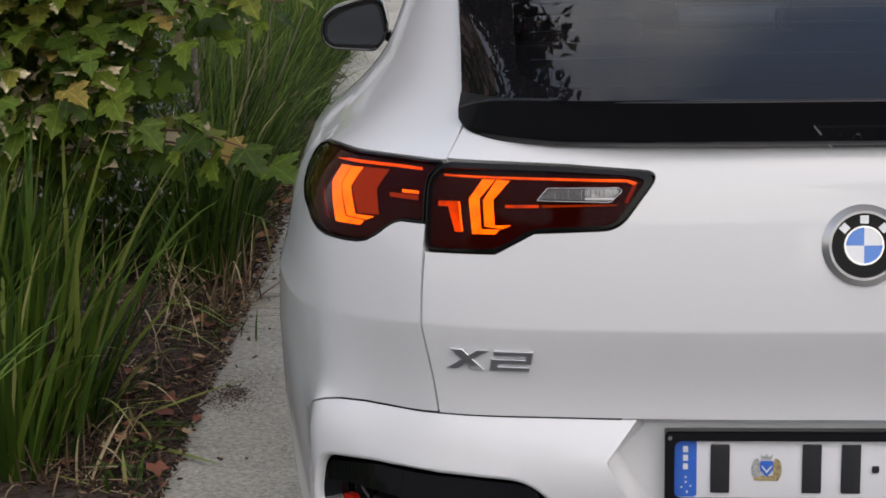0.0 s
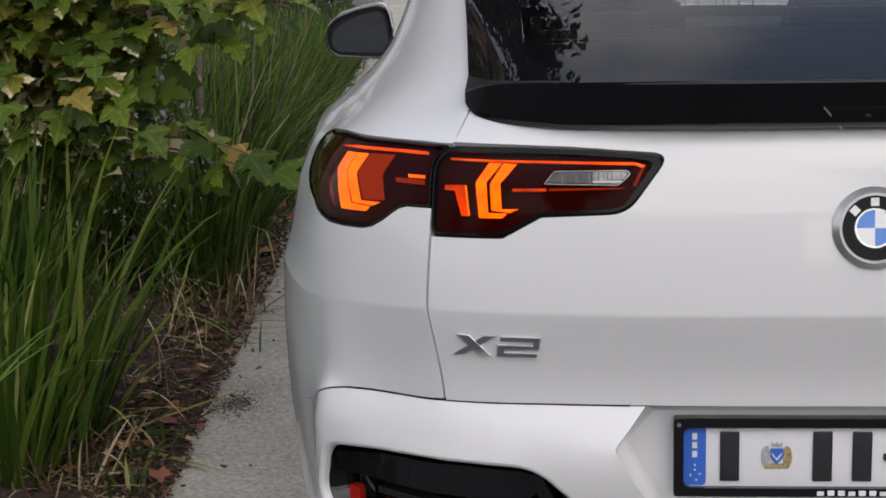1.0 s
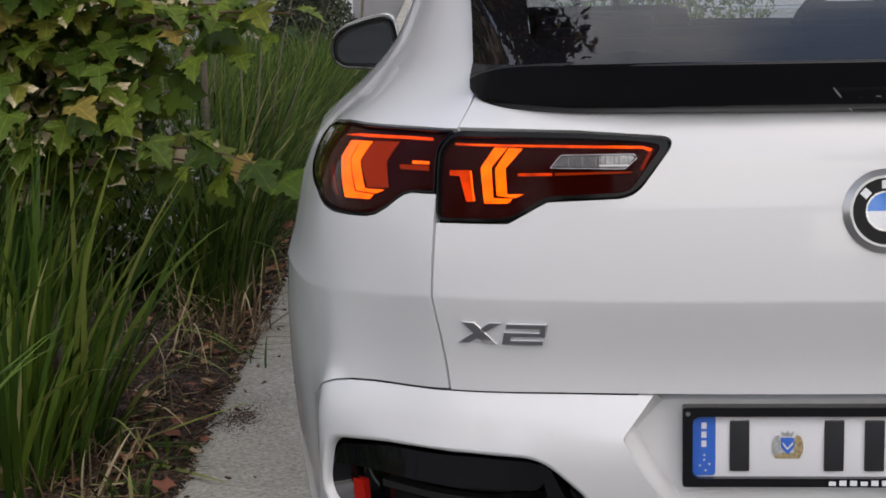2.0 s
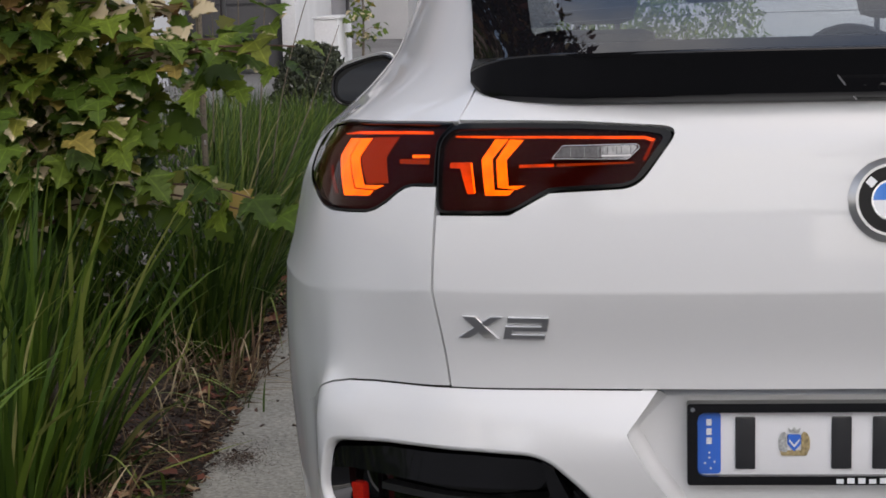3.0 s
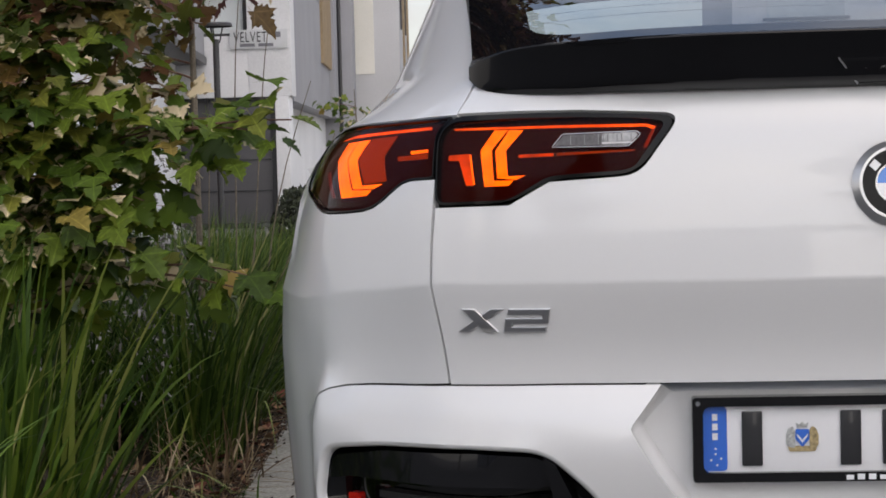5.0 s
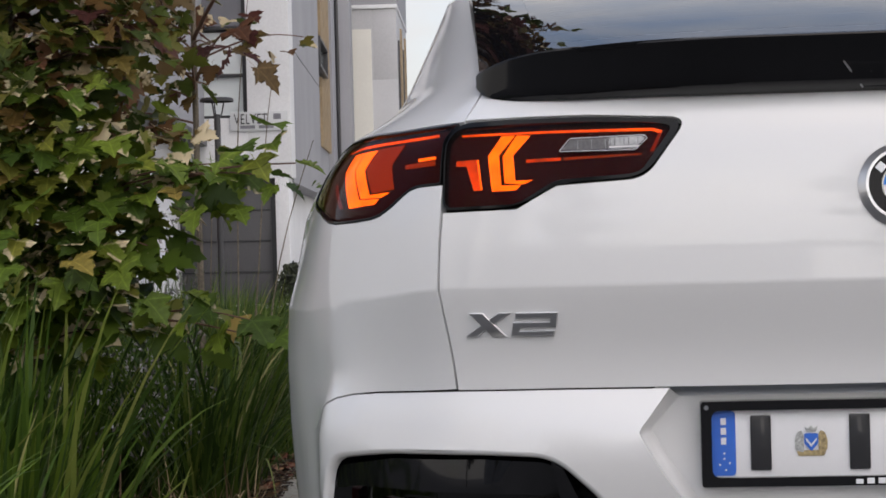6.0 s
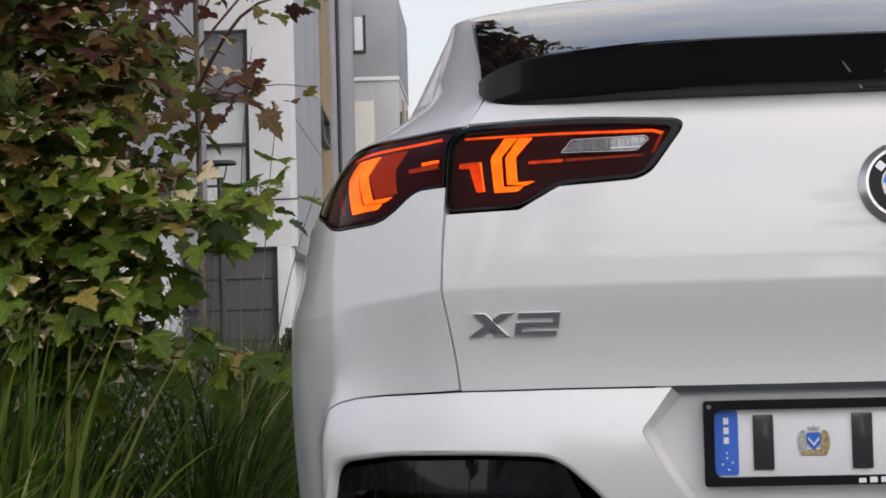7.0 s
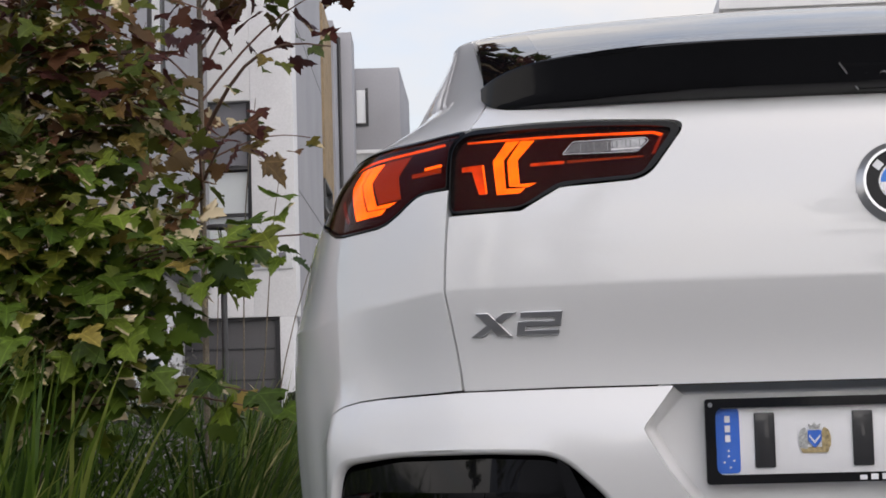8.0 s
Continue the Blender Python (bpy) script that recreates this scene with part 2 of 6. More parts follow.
def smooth(xs, ys, x):
    """A monotone-looking cubic (Catmull-Rom) through a table."""
    i = min(max(int(np.searchsorted(xs, x)) - 1, 0), len(xs) - 2)
    h = xs[i + 1] - xs[i]
    u = min(max((x - xs[i]) / h, 0), 1)
    def slope(k):
        if k <= 0 or k >= len(xs) - 1:
            k0, k1 = max(k - 1, 0), min(k + 1, len(xs) - 1)
            return (ys[k1] - ys[k0]) / (xs[k1] - xs[k0])
        a = (ys[k] - ys[k - 1]) / (xs[k] - xs[k - 1])
        b = (ys[k + 1] - ys[k]) / (xs[k + 1] - xs[k])
        return 0 if a * b <= 0 else 2 * a * b / (a + b)
    m0, m1 = slope(i) * h, slope(i + 1) * h
    return ((2 * u ** 3 - 3 * u * u + 1) * ys[i] + (u ** 3 - 2 * u * u + u) * m0
            + (3 * u * u - 2 * u ** 3) * ys[i + 1] + (u ** 3 - u * u) * m1)


def plan(s):
    a = abs(s)
    x, y = smooth(PLAN_S, PLAN_X, a), smooth(PLAN_S, PLAN_Y, a)
    d = .004
    dx = smooth(PLAN_S, PLAN_X, a + d) - smooth(PLAN_S, PLAN_X, max(a - d, 0))
    dy = smooth(PLAN_S, PLAN_Y, a + d) - smooth(PLAN_S, PLAN_Y, max(a - d, 0))
    if a < .02:
        dx, dy = 1, 0
    n = math.hypot(dx, dy)
    return x, y, -dy / n, dx / n      # point on the right half, inward normal


LEVELS = (.20, .45, .60, .667, .72, .75, .887, .93, .99, 1.05, 1.10, 1.136, 1.165)
INSET_S = (0, .35, .60, .74, .835, .90, .97, 1.10, 1.27, 1.55, 4.0, 5.6)
LOW_INSETS = (
    (.09, .0, -.006, -.002, .014, .033, .0),
    (.09, .0, -.006, -.002, .014, .031, .0),
    (.09, .0, -.008, -.003, .01, .022, .0),
    (.09, -.002, -.019, -.018, -.005, .010, .0),
    (.08, -.012, -.028, -.028, -.016, -.002, .001),
    (.075, .006, -.005, -.005, .001, .006, .004),
    (.07, .014, .009, .007, .007, .008, .003),
    (.075, .02, .01, .006, .004, .003, .003),
    (.07, .02, .006, .002, .001, .0, .004),
    (.07, .02, .006, .002, .001, .0, .004),
    (.07, .02, .006, .002, .001, .0, .003),
    (.09, .02, .0, .0, .001, .003, .03),
)
HIGH_INSETS = (
    (0, 0.0025, 0.0091, 0.0196, 0.0314, 0.053, 0.09),
    (0, 0.0025, 0.0096, 0.0206, 0.0335, 0.057, 0.095),
    (-0, 0.003, 0.012, 0.0255, 0.0456, 0.0919, 0.128),
    (0, 0.0043, 0.0113, 0.0278, 0.0564, 0.106, 0.1552),
    (0.0012, 0.0053, 0.0118, 0.0274, 0.0584, 0.1232, 0.1761),
    (0.0038, 0.0068, 0.0149, 0.0304, 0.0646, 0.1349, 0.1887),
    (0.0031, 0.0095, 0.0209, 0.0401, 0.0766, 0.1454, 0.1969),
    (0.003, 0.015, 0.0312, 0.058, 0.0964, 0.1608, 0.2031),
    (0.004, 0.019, 0.0372, 0.0656, 0.1102, 0.1724, 0.2015),
    (0.004, 0.0161, 0.0337, 0.0565, 0.119, 0.1715, 0.185),
    (0.003, 0.02, 0.055, 0.097, 0.1371, 0.186, 0.2142),
    (0.03, 0.05, 0.08, 0.11, 0.14, 0.18, 0.22),
)


def inset(k, z):
    """The two halves meet in the sharp crease at 0.887."""
    return smooth(LEVELS[:7], LOW_INSETS[k], z) if z <= .887 else smooth(LEVELS[6:], HIGH_INSETS[k], z)


def crest(s):
    """The height at which the flank ends and glass, pillar or bonnet begins."""
    return smooth((0, 1.0, 1.5, 2.4, 3.9, 4.6, 5.7), (1.165, 1.165, 1.165, 1.08, 1.01, .93, .80), abs(s))


def lifted(s, z):
    """The crease sinks towards the corner: the level in the tables for a height on the skin."""
    return z + smooth((0, .60, .70, .81, .90, .98, 1.2, 2.0), (0, .002, .012, .021, .033, .040, .042, .02), min(abs(s), 2.0)) * max(0, 1 - abs(z - .862) / .13)


def settled(s, level):
    z = level
    for _ in range(12):
        z += level - lifted(s, z)
    return z


def flank(s, z, out=0.0):
    a = abs(s)
    x, y, nx, ny = plan(a)
    top = crest(a)
    zz = z if z < .85 or top >= 1.165 else .85 + (z - .85) * (1.165 - .85) / (top - .85)
    zz = lifted(a, zz)
    zz = min(max(zz, .2), 1.165)
    i = min(max(int(np.searchsorted(INSET_S, a)) - 1, 0), len(INSET_S) - 2)
    k0, k1 = max(i - 1, 0), min(i + 3, len(INSET_S))
    d = smooth(INSET_S[k0:k1], [inset(k, zz) for k in range(k0, k1)], a)
    d -= out
    return (math.copysign(1, s) * (x + nx * d) if s else 0.0, y + ny * d, z)


def ridge_height(x, y):
    """The roof's height."""
    a = abs(x)
    return smooth((.3, .83, .95, 1.3, 1.7, 2.1, 2.5, 2.9, 3.3), (1.27, 1.428, 1.442, 1.50, 1.545, 1.562, 1.555, 1.51, 1.42), y) - .09 * a * a - .25 * a ** 6 + .001


RAIL_S = (0, .25, .40, .50, .596, .70, .85, .97, 1.12, 1.27, 1.5, 1.9, 2.7, 3.5, 4.05)
RAIL_X = (0, 0.25, 0.4, 0.52, 0.6041, 0.628, 0.644, 0.6539, 0.6593, 0.669, 0.6787, 0.66, 0.66, 0.645, 0.62)
RAIL_Y = (.95, .94, .915, .875, .832, .855, .92, 1.0, 1.1, 1.22, 1.42, 1.8, 2.4, 2.68, 2.80)


def rail(s):
    a = abs(s)
    x, y = smooth(RAIL_S, RAIL_X, a), smooth(RAIL_S, RAIL_Y, a)
    return Vector((math.copysign(x, s), y, ridge_height(x, y)))


# the black lip below the rear window: ridge and foot by half width
LIP_X = (0, .1, .2, .3, .4, .46, .50, .53, .548, .558)
RIDGE_Y = (-.006, -.006, -.006, .005, .034, .062, .089, .115, .134, .148)
FOOT_Y = (.044, .044, .042, .045, .057, .078, .099, .118, .132, .147)
FOOT_Z = (1.134, 1.134, 1.135, 1.136, 1.1365, 1.1375, 1.139, 1.1445, 1.152, 1.163)
TOP_Z = (1.208, 1.208, 1.208, 1.207, 1.206, 1.204, 1.200, 1.193, 1.186, 1.180)



# the shoulder's shelf under the pillar: how far it runs inwards, how it rises, and the hollow above it
SHELF_S = (.8, 1.1, 1.5, 2.2)
SHELF_IN = (0.0038, 0.0054, 0.0009, 0.0032)
SHELF_UP = (0.0277, 0.0274, 0.033, 0.0338)
SHELF_LATE = (0.6038, 0.5921, 0.5578, 0.5927)
SHELF_SAG = (0.0097, 0.01, 0.0093, 0.0092)


def upper(s, u):
    """The band between the flank's crest (u = 0) and the roof rail (u = 1)."""
    high = rail(s)
    if abs(s) < .597:
        w = abs(s) / .5955
        low = Vector((.557 * s / .5955, .000 + .216 * w ** 6, 1.2085 - .0165 * w ** 4))
        high = Vector((.600 * s / .5955, .95 - .118 * w ** 3, 0))
        high.z = ridge_height(high.x, high.y)
        return low.lerp(high, u) + Vector((0, 0, .052 * u * (1 - u)))
    low = Vector(flank(s, crest(s)))
    # beside the window the shoulder sweeps softly up into the pillar
    _, _, nx, ny = plan(s)
    k = min(1, max(0, abs(s) - .6) / .35)
    near = sum((Vector(flank(s + math.copysign(d * k, s), crest(s))) for d in (-.12, -.08, -.04, .04, .08, .12)), low) / 7
    low = low.lerp(near, min(1, 4 * u))
    deep, rise, share, sag = (smooth(SHELF_S, tab, min(max(abs(s), SHELF_S[0]), SHELF_S[-1])) for tab in (SHELF_IN, SHELF_UP, SHELF_LATE, SHELF_SAG))
    lead = low + Vector((-math.copysign(abs(nx), s), ny, 0)) * deep * k + Vector((0, 0, rise * k))
    lead = lead.lerp(low.lerp(high, .33), 1 - k)
    late = low.lerp(high, share) + Vector((math.copysign(.004, s), 0, -sag * k))
    v = 1 - u
    return low * v ** 3 + lead * 3 * v * v * u + late * 3 * v * u * u + high * u ** 3


def flank_at(out):
    return lambda s, z: flank(s, z, out)


# ---- mesh helpers ----
def mesh_part(name, me, mat, parent, label="", angle=40):
    me.materials.append(mat)
    for f in me.polygons:
        f.use_smooth = True
    me.set_sharp_from_angle(angle=radians(angle))
    ob = new(name, me)
    ob.parent = parent
    return tagged(ob, label)


def part(name, bm, mat, parent, label="", angle=40):
    me = bpy.data.meshes.new(name)
    bm.to_mesh(me)
    bm.free()
    return mesh_part(name, me, mat, parent, label, angle)


def thing(name, label, category, group="", kind="", at=(0, 0, 0), turn=0.0):
    ob = new(name)
    ob.matrix_basis = pose(*at, 0, 0, turn)
    return tagged(ob, label, category, group, kind)


def inside(p, poly):
    r = False
    j = len(poly) - 1
    for i in range(len(poly)):
        a, b = poly[i], poly[j]
        if (a[1] > p[1]) != (b[1] > p[1]) and p[0] < (b[0] - a[0]) * (p[1] - a[1]) / (b[1] - a[1]) + a[0]:
            r = not r
        j = i
    return r


def gap_to(p, poly):
    best = 9
    for i in range(len(poly)):
        a, b = poly[i - 1], poly[i]
        dx, dy = b[0] - a[0], b[1] - a[1]
        q = dx * dx + dy * dy
        k = min(max(((p[0] - a[0]) * dx + (p[1] - a[1]) * dy) / q, 0), 1) if q else 0
        best = min(best, math.hypot(p[0] - a[0] - k * dx, p[1] - a[1] - k * dy))
    return best


def rounded(poly, radius, steps=4):
    """The outline with its corners rounded."""
    done = []
    n = len(poly)
    for i in range(n):
        a, b, c = Vector(poly[i - 1]), Vector(poly[i]), Vector(poly[(i + 1) % n])
        r = min(radius, (a - b).length * .45, (c - b).length * .45)
        p, q = b + (a - b).normalized() * r, b + (c - b).normalized() * r
        for k in range(steps + 1):
            f = k / steps
            done.append(tuple(p * (1 - f) ** 2 + b * 2 * f * (1 - f) + q * f * f))
    return done


def shrunk(poly, d):
    """The outline moved inwards by d."""
    area = sum(poly[i - 1][0] * poly[i][1] - poly[i][0] * poly[i - 1][1] for i in range(len(poly)))
    turn = 1 if area > 0 else -1
    done = []
    n = len(poly)
    for i in range(n):
        a, b, c = Vector(poly[i - 1]), Vector(poly[i]), Vector(poly[(i + 1) % n])
        e, f = (b - a).normalized(), (c - b).normalized()
        m = Vector((-e.y - f.y, e.x + f.x)) * turn
        m = m.normalized() if m.length > 1e-6 else Vector((-e.y, e.x)) * turn
        k = max(m.dot(Vector((-e.y, e.x)) * turn), .45)
        done.append(tuple(b + m * d / k))
    return done


def mirrored(poly):
    return [(-a, b) for a, b in reversed(poly)]


def sheet(outline, place, step=.03, holes=(), rows=(), depth=.012):
    """A curved panel: an outline on a surface, filled, with its edge turned in."""
    from mathutils.geometry import delaunay_2d_cdt
    pts, edges, loops = [], [], [outline, *holes]
    fine_loops = []
    for loop in loops:
        fine = []
        for i in range(len(loop)):
            a, b = loop[i], loop[(i + 1) % len(loop)]
            k = max(1, round(math.hypot(b[0] - a[0], b[1] - a[1]) / step))
            fine += [(a[0] + (b[0] - a[0]) * j / k, a[1] + (b[1] - a[1]) * j / k) for j in range(k)]
        base = len(pts)
        pts += fine
        edges += [(base + i, base + (i + 1) % len(fine)) for i in range(len(fine))]
        fine_loops.append(fine)
    lo = [min(p[i] for p in outline) for i in (0, 1)]
    hi = [max(p[i] for p in outline) for i in (0, 1)]

    def good(p, near):
        return inside(p, outline) and not any(inside(p, h) for h in holes) and all(gap_to(p, l) > near for l in loops)

    for z in rows:
        n = int((hi[0] - lo[0]) / (step * .6))
        pts += [p for p in ((lo[0] + (hi[0] - lo[0]) * (i + .5) / n, z) for i in range(n)) if good(p, step * .2)]
    for i in range(int((hi[0] - lo[0]) / step) + 2):
        for j in range(int((hi[1] - lo[1]) / step) + 2):
            p = (lo[0] + (i + .5 * (j % 2)) * step, lo[1] + j * step)
            if all(abs(p[1] - z) > step * .4 for z in rows) and good(p, step * .5):
                pts.append(p)
    vs, _, fs, *_ = delaunay_2d_cdt([Vector(p) for p in pts], edges, [], 1, 1e-6)
    bm = bmesh.new()
    made = [bm.verts.new(place(v.x, v.y)) for v in vs]
    for f in fs:
        c = (sum(vs[i].x for i in f) / 3, sum(vs[i].y for i in f) / 3)
        if inside(c, outline) and not any(inside(c, h) for h in holes):
            bm.faces.new([made[i] for i in f])
    for v in [v for v in bm.verts if not v.link_faces]:
        bm.verts.remove(v)
    if depth:
        turn_in(bm, depth)
    return bm


def turn_in(bm, depth):
    bm.normal_update()
    rim = [e for e in bm.edges if len(e.link_faces) == 1]
    back = {}
    for e in rim:
        for v in e.verts:
            if v not in back:
                back[v] = bm.verts.new(v.co - v.normal * depth)
    for e in rim:
        f = e.link_faces[0]
        a, b = e.verts
        for l in f.loops:
            if l.edge == e:
                a, b = l.vert, l.link_loop_next.vert
        bm.faces.new((b, a, back[a], back[b]))
    bm.normal_update()


def join(*bms):
    whole = bms[0]
    for other in bms[1:]:
        me = bpy.data.meshes.new("joined")
        other.to_mesh(me)
        other.free()
        whole.from_mesh(me)
        bpy.data.meshes.remove(me)
    bmesh.ops.remove_doubles(whole, verts=whole.verts, dist=.0004)
    return whole


def block(bm, a, b, bevel=0.0, m=None):
    """A box from corner a to corner b, edges bevelled."""
    r = bmesh.ops.create_cube(bm, size=1)
    for v in r["verts"]:
        v.co = Vector([a[i] + (b[i] - a[i]) * (v.co[i] + .5) for i in range(3)])
    vs = r["verts"]
    if bevel:
        es = list({e for v in vs for e in v.link_edges})
        out = bmesh.ops.bevel(bm, geom=es, offset=bevel, segments=2, profile=.6, affect="EDGES")
        vs = list({v for f in out["faces"] for v in f.verts} | {v for v in vs if v.is_valid})
    if m is not None:
        bmesh.ops.transform(bm, matrix=m, verts=vs)
    return bm


def boxed(a, b, bevel=0.0, m=None):
    return block(bmesh.new(), a, b, bevel, m)


def loft(rows, closed=False, caps=False):
    bm = bmesh.new()
    grid = [[bm.verts.new(p) for p in row] for row in rows]
    n = len(rows[0])
    for i in range(len(rows) - 1):
        for j in range(n if closed else n - 1):
            k = (j + 1) % n
            bm.faces.new((grid[i][j], grid[i][k], grid[i + 1][k], grid[i + 1][j]))
    if caps:
        bm.faces.new(list(reversed(grid[0])))
        bm.faces.new(grid[-1])
    bmesh.ops.recalc_face_normals(bm, faces=bm.faces)
    return bm


def tube(points, radii, sides=6):
    """A tapered round limb along points."""
    rows = []
    for i, p in enumerate(points):
        p = Vector(p)
        d = (Vector(points[min(i + 1, len(points) - 1)]) - Vector(points[max(i - 1, 0)])).normalized()
        q = d.to_track_quat("Z", "Y")
        r = radii[i] if not isinstance(radii, float) else radii
        rows.append([p + q @ Vector((r * math.cos(a), r * math.sin(a), 0)) for a in [2 * math.pi * k / sides for k in range(sides)]])
    return loft(rows, True, True)


def disc(centre, radius, thick, normal, sides=48, inner=0.0, bevel=.0):
    """A round plate or ring standing out along normal."""
    q = Vector(normal).to_track_quat("Z", "Y")
    prof = [(inner, 0), (inner, thick), (radius - bevel, thick), (radius, thick - bevel), (radius, 0)]
    rows = []
    for k in range(sides):
        a = 2 * math.pi * k / sides
        rows.append([Vector(centre) + q @ Vector((r * math.cos(a), r * math.sin(a), h)) for r, h in prof])
    rows.append(rows[0])
    bm = loft(rows)
    bmesh.ops.remove_doubles(bm, verts=bm.verts, dist=1e-5)
    bmesh.ops.recalc_face_normals(bm, faces=bm.faces)
    return bm


# ---- the car ----
car = thing("car", "white compact coupe SUV parked on concrete, tail lamps lit", "car")

OUTER_EDGE = [(-.604, 1.1115), (-.668, 1.1095), (-.735, 1.107), (-.82, 1.1045), (-.875, 1.1030), (-.93, 1.100), (-1.05, 1.088), (-1.115, 1.074), (-1.135, 1.057),
              (-1.125, 1.036), (-1.09, 1.017), (-1.02, 1.006), (-.945, .997), (-.912, .988), (-.885, .982), (-.85, .9795), (-.80, .981), (-.757, .984), (-.737, .989), (-.716, 1.000),
              (-.695, 1.015), (-.683, 1.022), (-.668, 1.0262), (-.622, 1.0280), (-.632, 1.090)]
LAMP_OUTER = rounded(OUTER_EDGE, .008)
LAMP_INNER = rounded([(-.598, 1.111), (-.492, 1.112), (-.409, 1.111), (-.276, 1.1035),
              (-.333, 1.029), (-.450, 1.023), (-.504, .993), (-.614, .991), (-.617, 1.026), (-.627, 1.090)], .026, 6)


TAILGATE = [(-.545, 1.1475), (-.565, 1.151), (-.578, 1.154), (-.5912, 1.158), (-.5972, 1.115), (-.492, 1.1155), (-.409, 1.1145), *rounded([(-.409, 1.1145), (-.2715, 1.1067), (-.331, 1.0258)], .027, 6)[7:14],
            *rounded([(-.2715, 1.1067), (-.331, 1.0258), (-.450, 1.0195)], .024, 6)[7:14], (-.450, 1.0195), (-.505, .9895), (-.6135, .9875), (-.6152, .884), (-.5998, .7475), (-.45, .7495)]
tail_right = mirrored(TAILGATE)
tailgate = part("tailgate", sheet(TAILGATE + tail_right, flank_at(0), .024, rows=(.8835, .887, .8905)), PAINT, car, "white pressed tailgate with a sharp crease")

WHEEL_Y = (.985, 3.677)
WHEEL_S = [PLAN_S[12] + (WHEEL_Y[0] - .80), PLAN_S[15] + (WHEEL_Y[1] - 2.8) + .006]


def arch(s, r=.405, z=.35, low=.24):
    a0 = math.asin((z - low) / r)
    return [(s + r * math.cos(a0 + (math.pi + -2 * a0) * 0 + k * (math.pi + 2 * a0) / 14 - 2 * a0), z + r * math.sin(k * (math.pi + 2 * a0) / 14 - a0)) for k in range(15)]


def crest_line(s0, s1, step=.03):
    n = max(1, round(abs(s1 - s0) / step))
    return [(s0 + (s1 - s0) * i / n, crest(s0 + (s1 - s0) * i / n)) for i in range(n + 1)]


DOOR_S = (2.12, 3.02, 3.97)
ar = [(-a, b) for a, b in arch(WHEEL_S[0])]
arch_rear = sorted(ar, key=lambda p: p[0])
QUARTER = (crest_line(-DOOR_S[0], -.5985)
           + shrunk(OUTER_EDGE, -.0024)[:-1]
           + [(-.6188, .884), (-.6042, .7488), (-.660, .7458), (-.705, .7436), (-.745, .7416), (-.790, .7376), (-.823, .7310), (-.849, .7216), (-.875, .7114), (-.903, .6955), (-.930, .6815), (-1.02, .6545),
              (-1.040, .55), (-1.050, .26)]
           + [p for p in sorted(arch_rear, key=lambda q: -q[0])] + [(-DOOR_S[0] + .0, .26)])
BUMPER_TOP = [(-1.02, .6545), (-.930, .6810), (-.903, .6935), (-.873, .7090), (-.847, .7190), (-.821, .7285), (-.790, .7350), (-.745, .7390), (-.705, .7408), (-.660, .7430), (-.604, .7452), (-.45, .7470), (-.353, .7470)]
RECESS = [(-.307, .7470), (-.336, .7090), (-.345, .6975), (-.3475, .6915), (-.3445, .684), (-.317, .637), (-.287, .596), (-.268, .556)]
RECESS_FOOT = [(-.292, .7340), (-.319, .7045), (-.327, .695), (-.329, .691), (-.327, .686), (-.3005, .641), (-.271, .601), (-.254, .562)]
BUMPER = BUMPER_TOP + RECESS + mirrored(RECESS) + mirrored(BUMPER_TOP) + [(1.040, .55), (1.050, .26), (.5, .22), (-.5, .22), (-1.050, .26), (-1.040, .55)]
OPENING = rounded([(-.842, .56), (-.818, .6480), (-.710, .6612), (-.560, .6648), (-.462, .6610), (-.395, .600), (-.34, .50), (-.70, .46)], .03, 6)
OPENING = shrunk(OPENING, -.005)


def quarter(sign):
    poly = QUARTER if sign < 0 else mirrored(QUARTER)
    low = sheet([(a, lifted(a, b)) for a, b in poly], lambda a, b: flank(a, settled(a, b)), .030, rows=(.8835, .887, .8905), depth=0)
    along = [a for a, _ in crest_line(-DOOR_S[0], -.5985) if a > -1.80]
    grid = np.array([[tuple(upper(a if sign < 0 else -a, k / 20)) for a in along] for k in range(21)])
    for _ in range(40):
        inner_ = grid[1:-1, 1:-1]
        grid[1:-1, 1:-1] = .5 * inner_ + .125 * (grid[:-2, 1:-1] + grid[2:, 1:-1] + grid[1:-1, :-2] + grid[1:-1, 2:])
    up = loft([[tuple(p) for p in row] for row in grid.tolist()])
    bm = join(low, up)
    bmesh.ops.remove_doubles(bm, verts=bm.verts, dist=.0008)
    # iron the shoulder above the lamp out into the pillar
    soft = [(v, .5 * min(1, (v.co.z - 1.07) / .04)) for v in bm.verts if v.co.z > 1.07 and not v.is_boundary]
    for k in range(70):
        soft = [p for p in soft if k < 24 or p[0].co.z > 1.19]
        mean = [sum((e.other_vert(v).co for e in v.link_edges), Vector()) / len(v.link_edges) for v, _ in soft]
        for (v, w), m in zip(soft, mean):
            v.co = v.co.lerp(m, w)
    bmesh.ops.recalc_face_normals(bm, faces=bm.faces)
    if sum(f.normal.x * sign * f.calc_area() for f in bm.faces) < 0:
        bmesh.ops.reverse_faces(bm, faces=bm.faces)
    turn_in(bm, .014)
    return part("quarter_panel", bm, PAINT, car, "white rear wing with pillar", 50)


quarter(-1), quarter(1)


def bumper_skin(s, z, out=0.0):
    """Beside the corner opening the bumper folds under, below the opening's head."""
    drop = max(0, .672 - z)
    near = min(1, max(0, (.54 - abs(s)) / .07))
    return flank(s, z, out - .24 * drop * drop / (drop + .012) * near * near * (3 - 2 * near))


def bumper_at(out):
    return lambda s, z: bumper_skin(s, z, out)


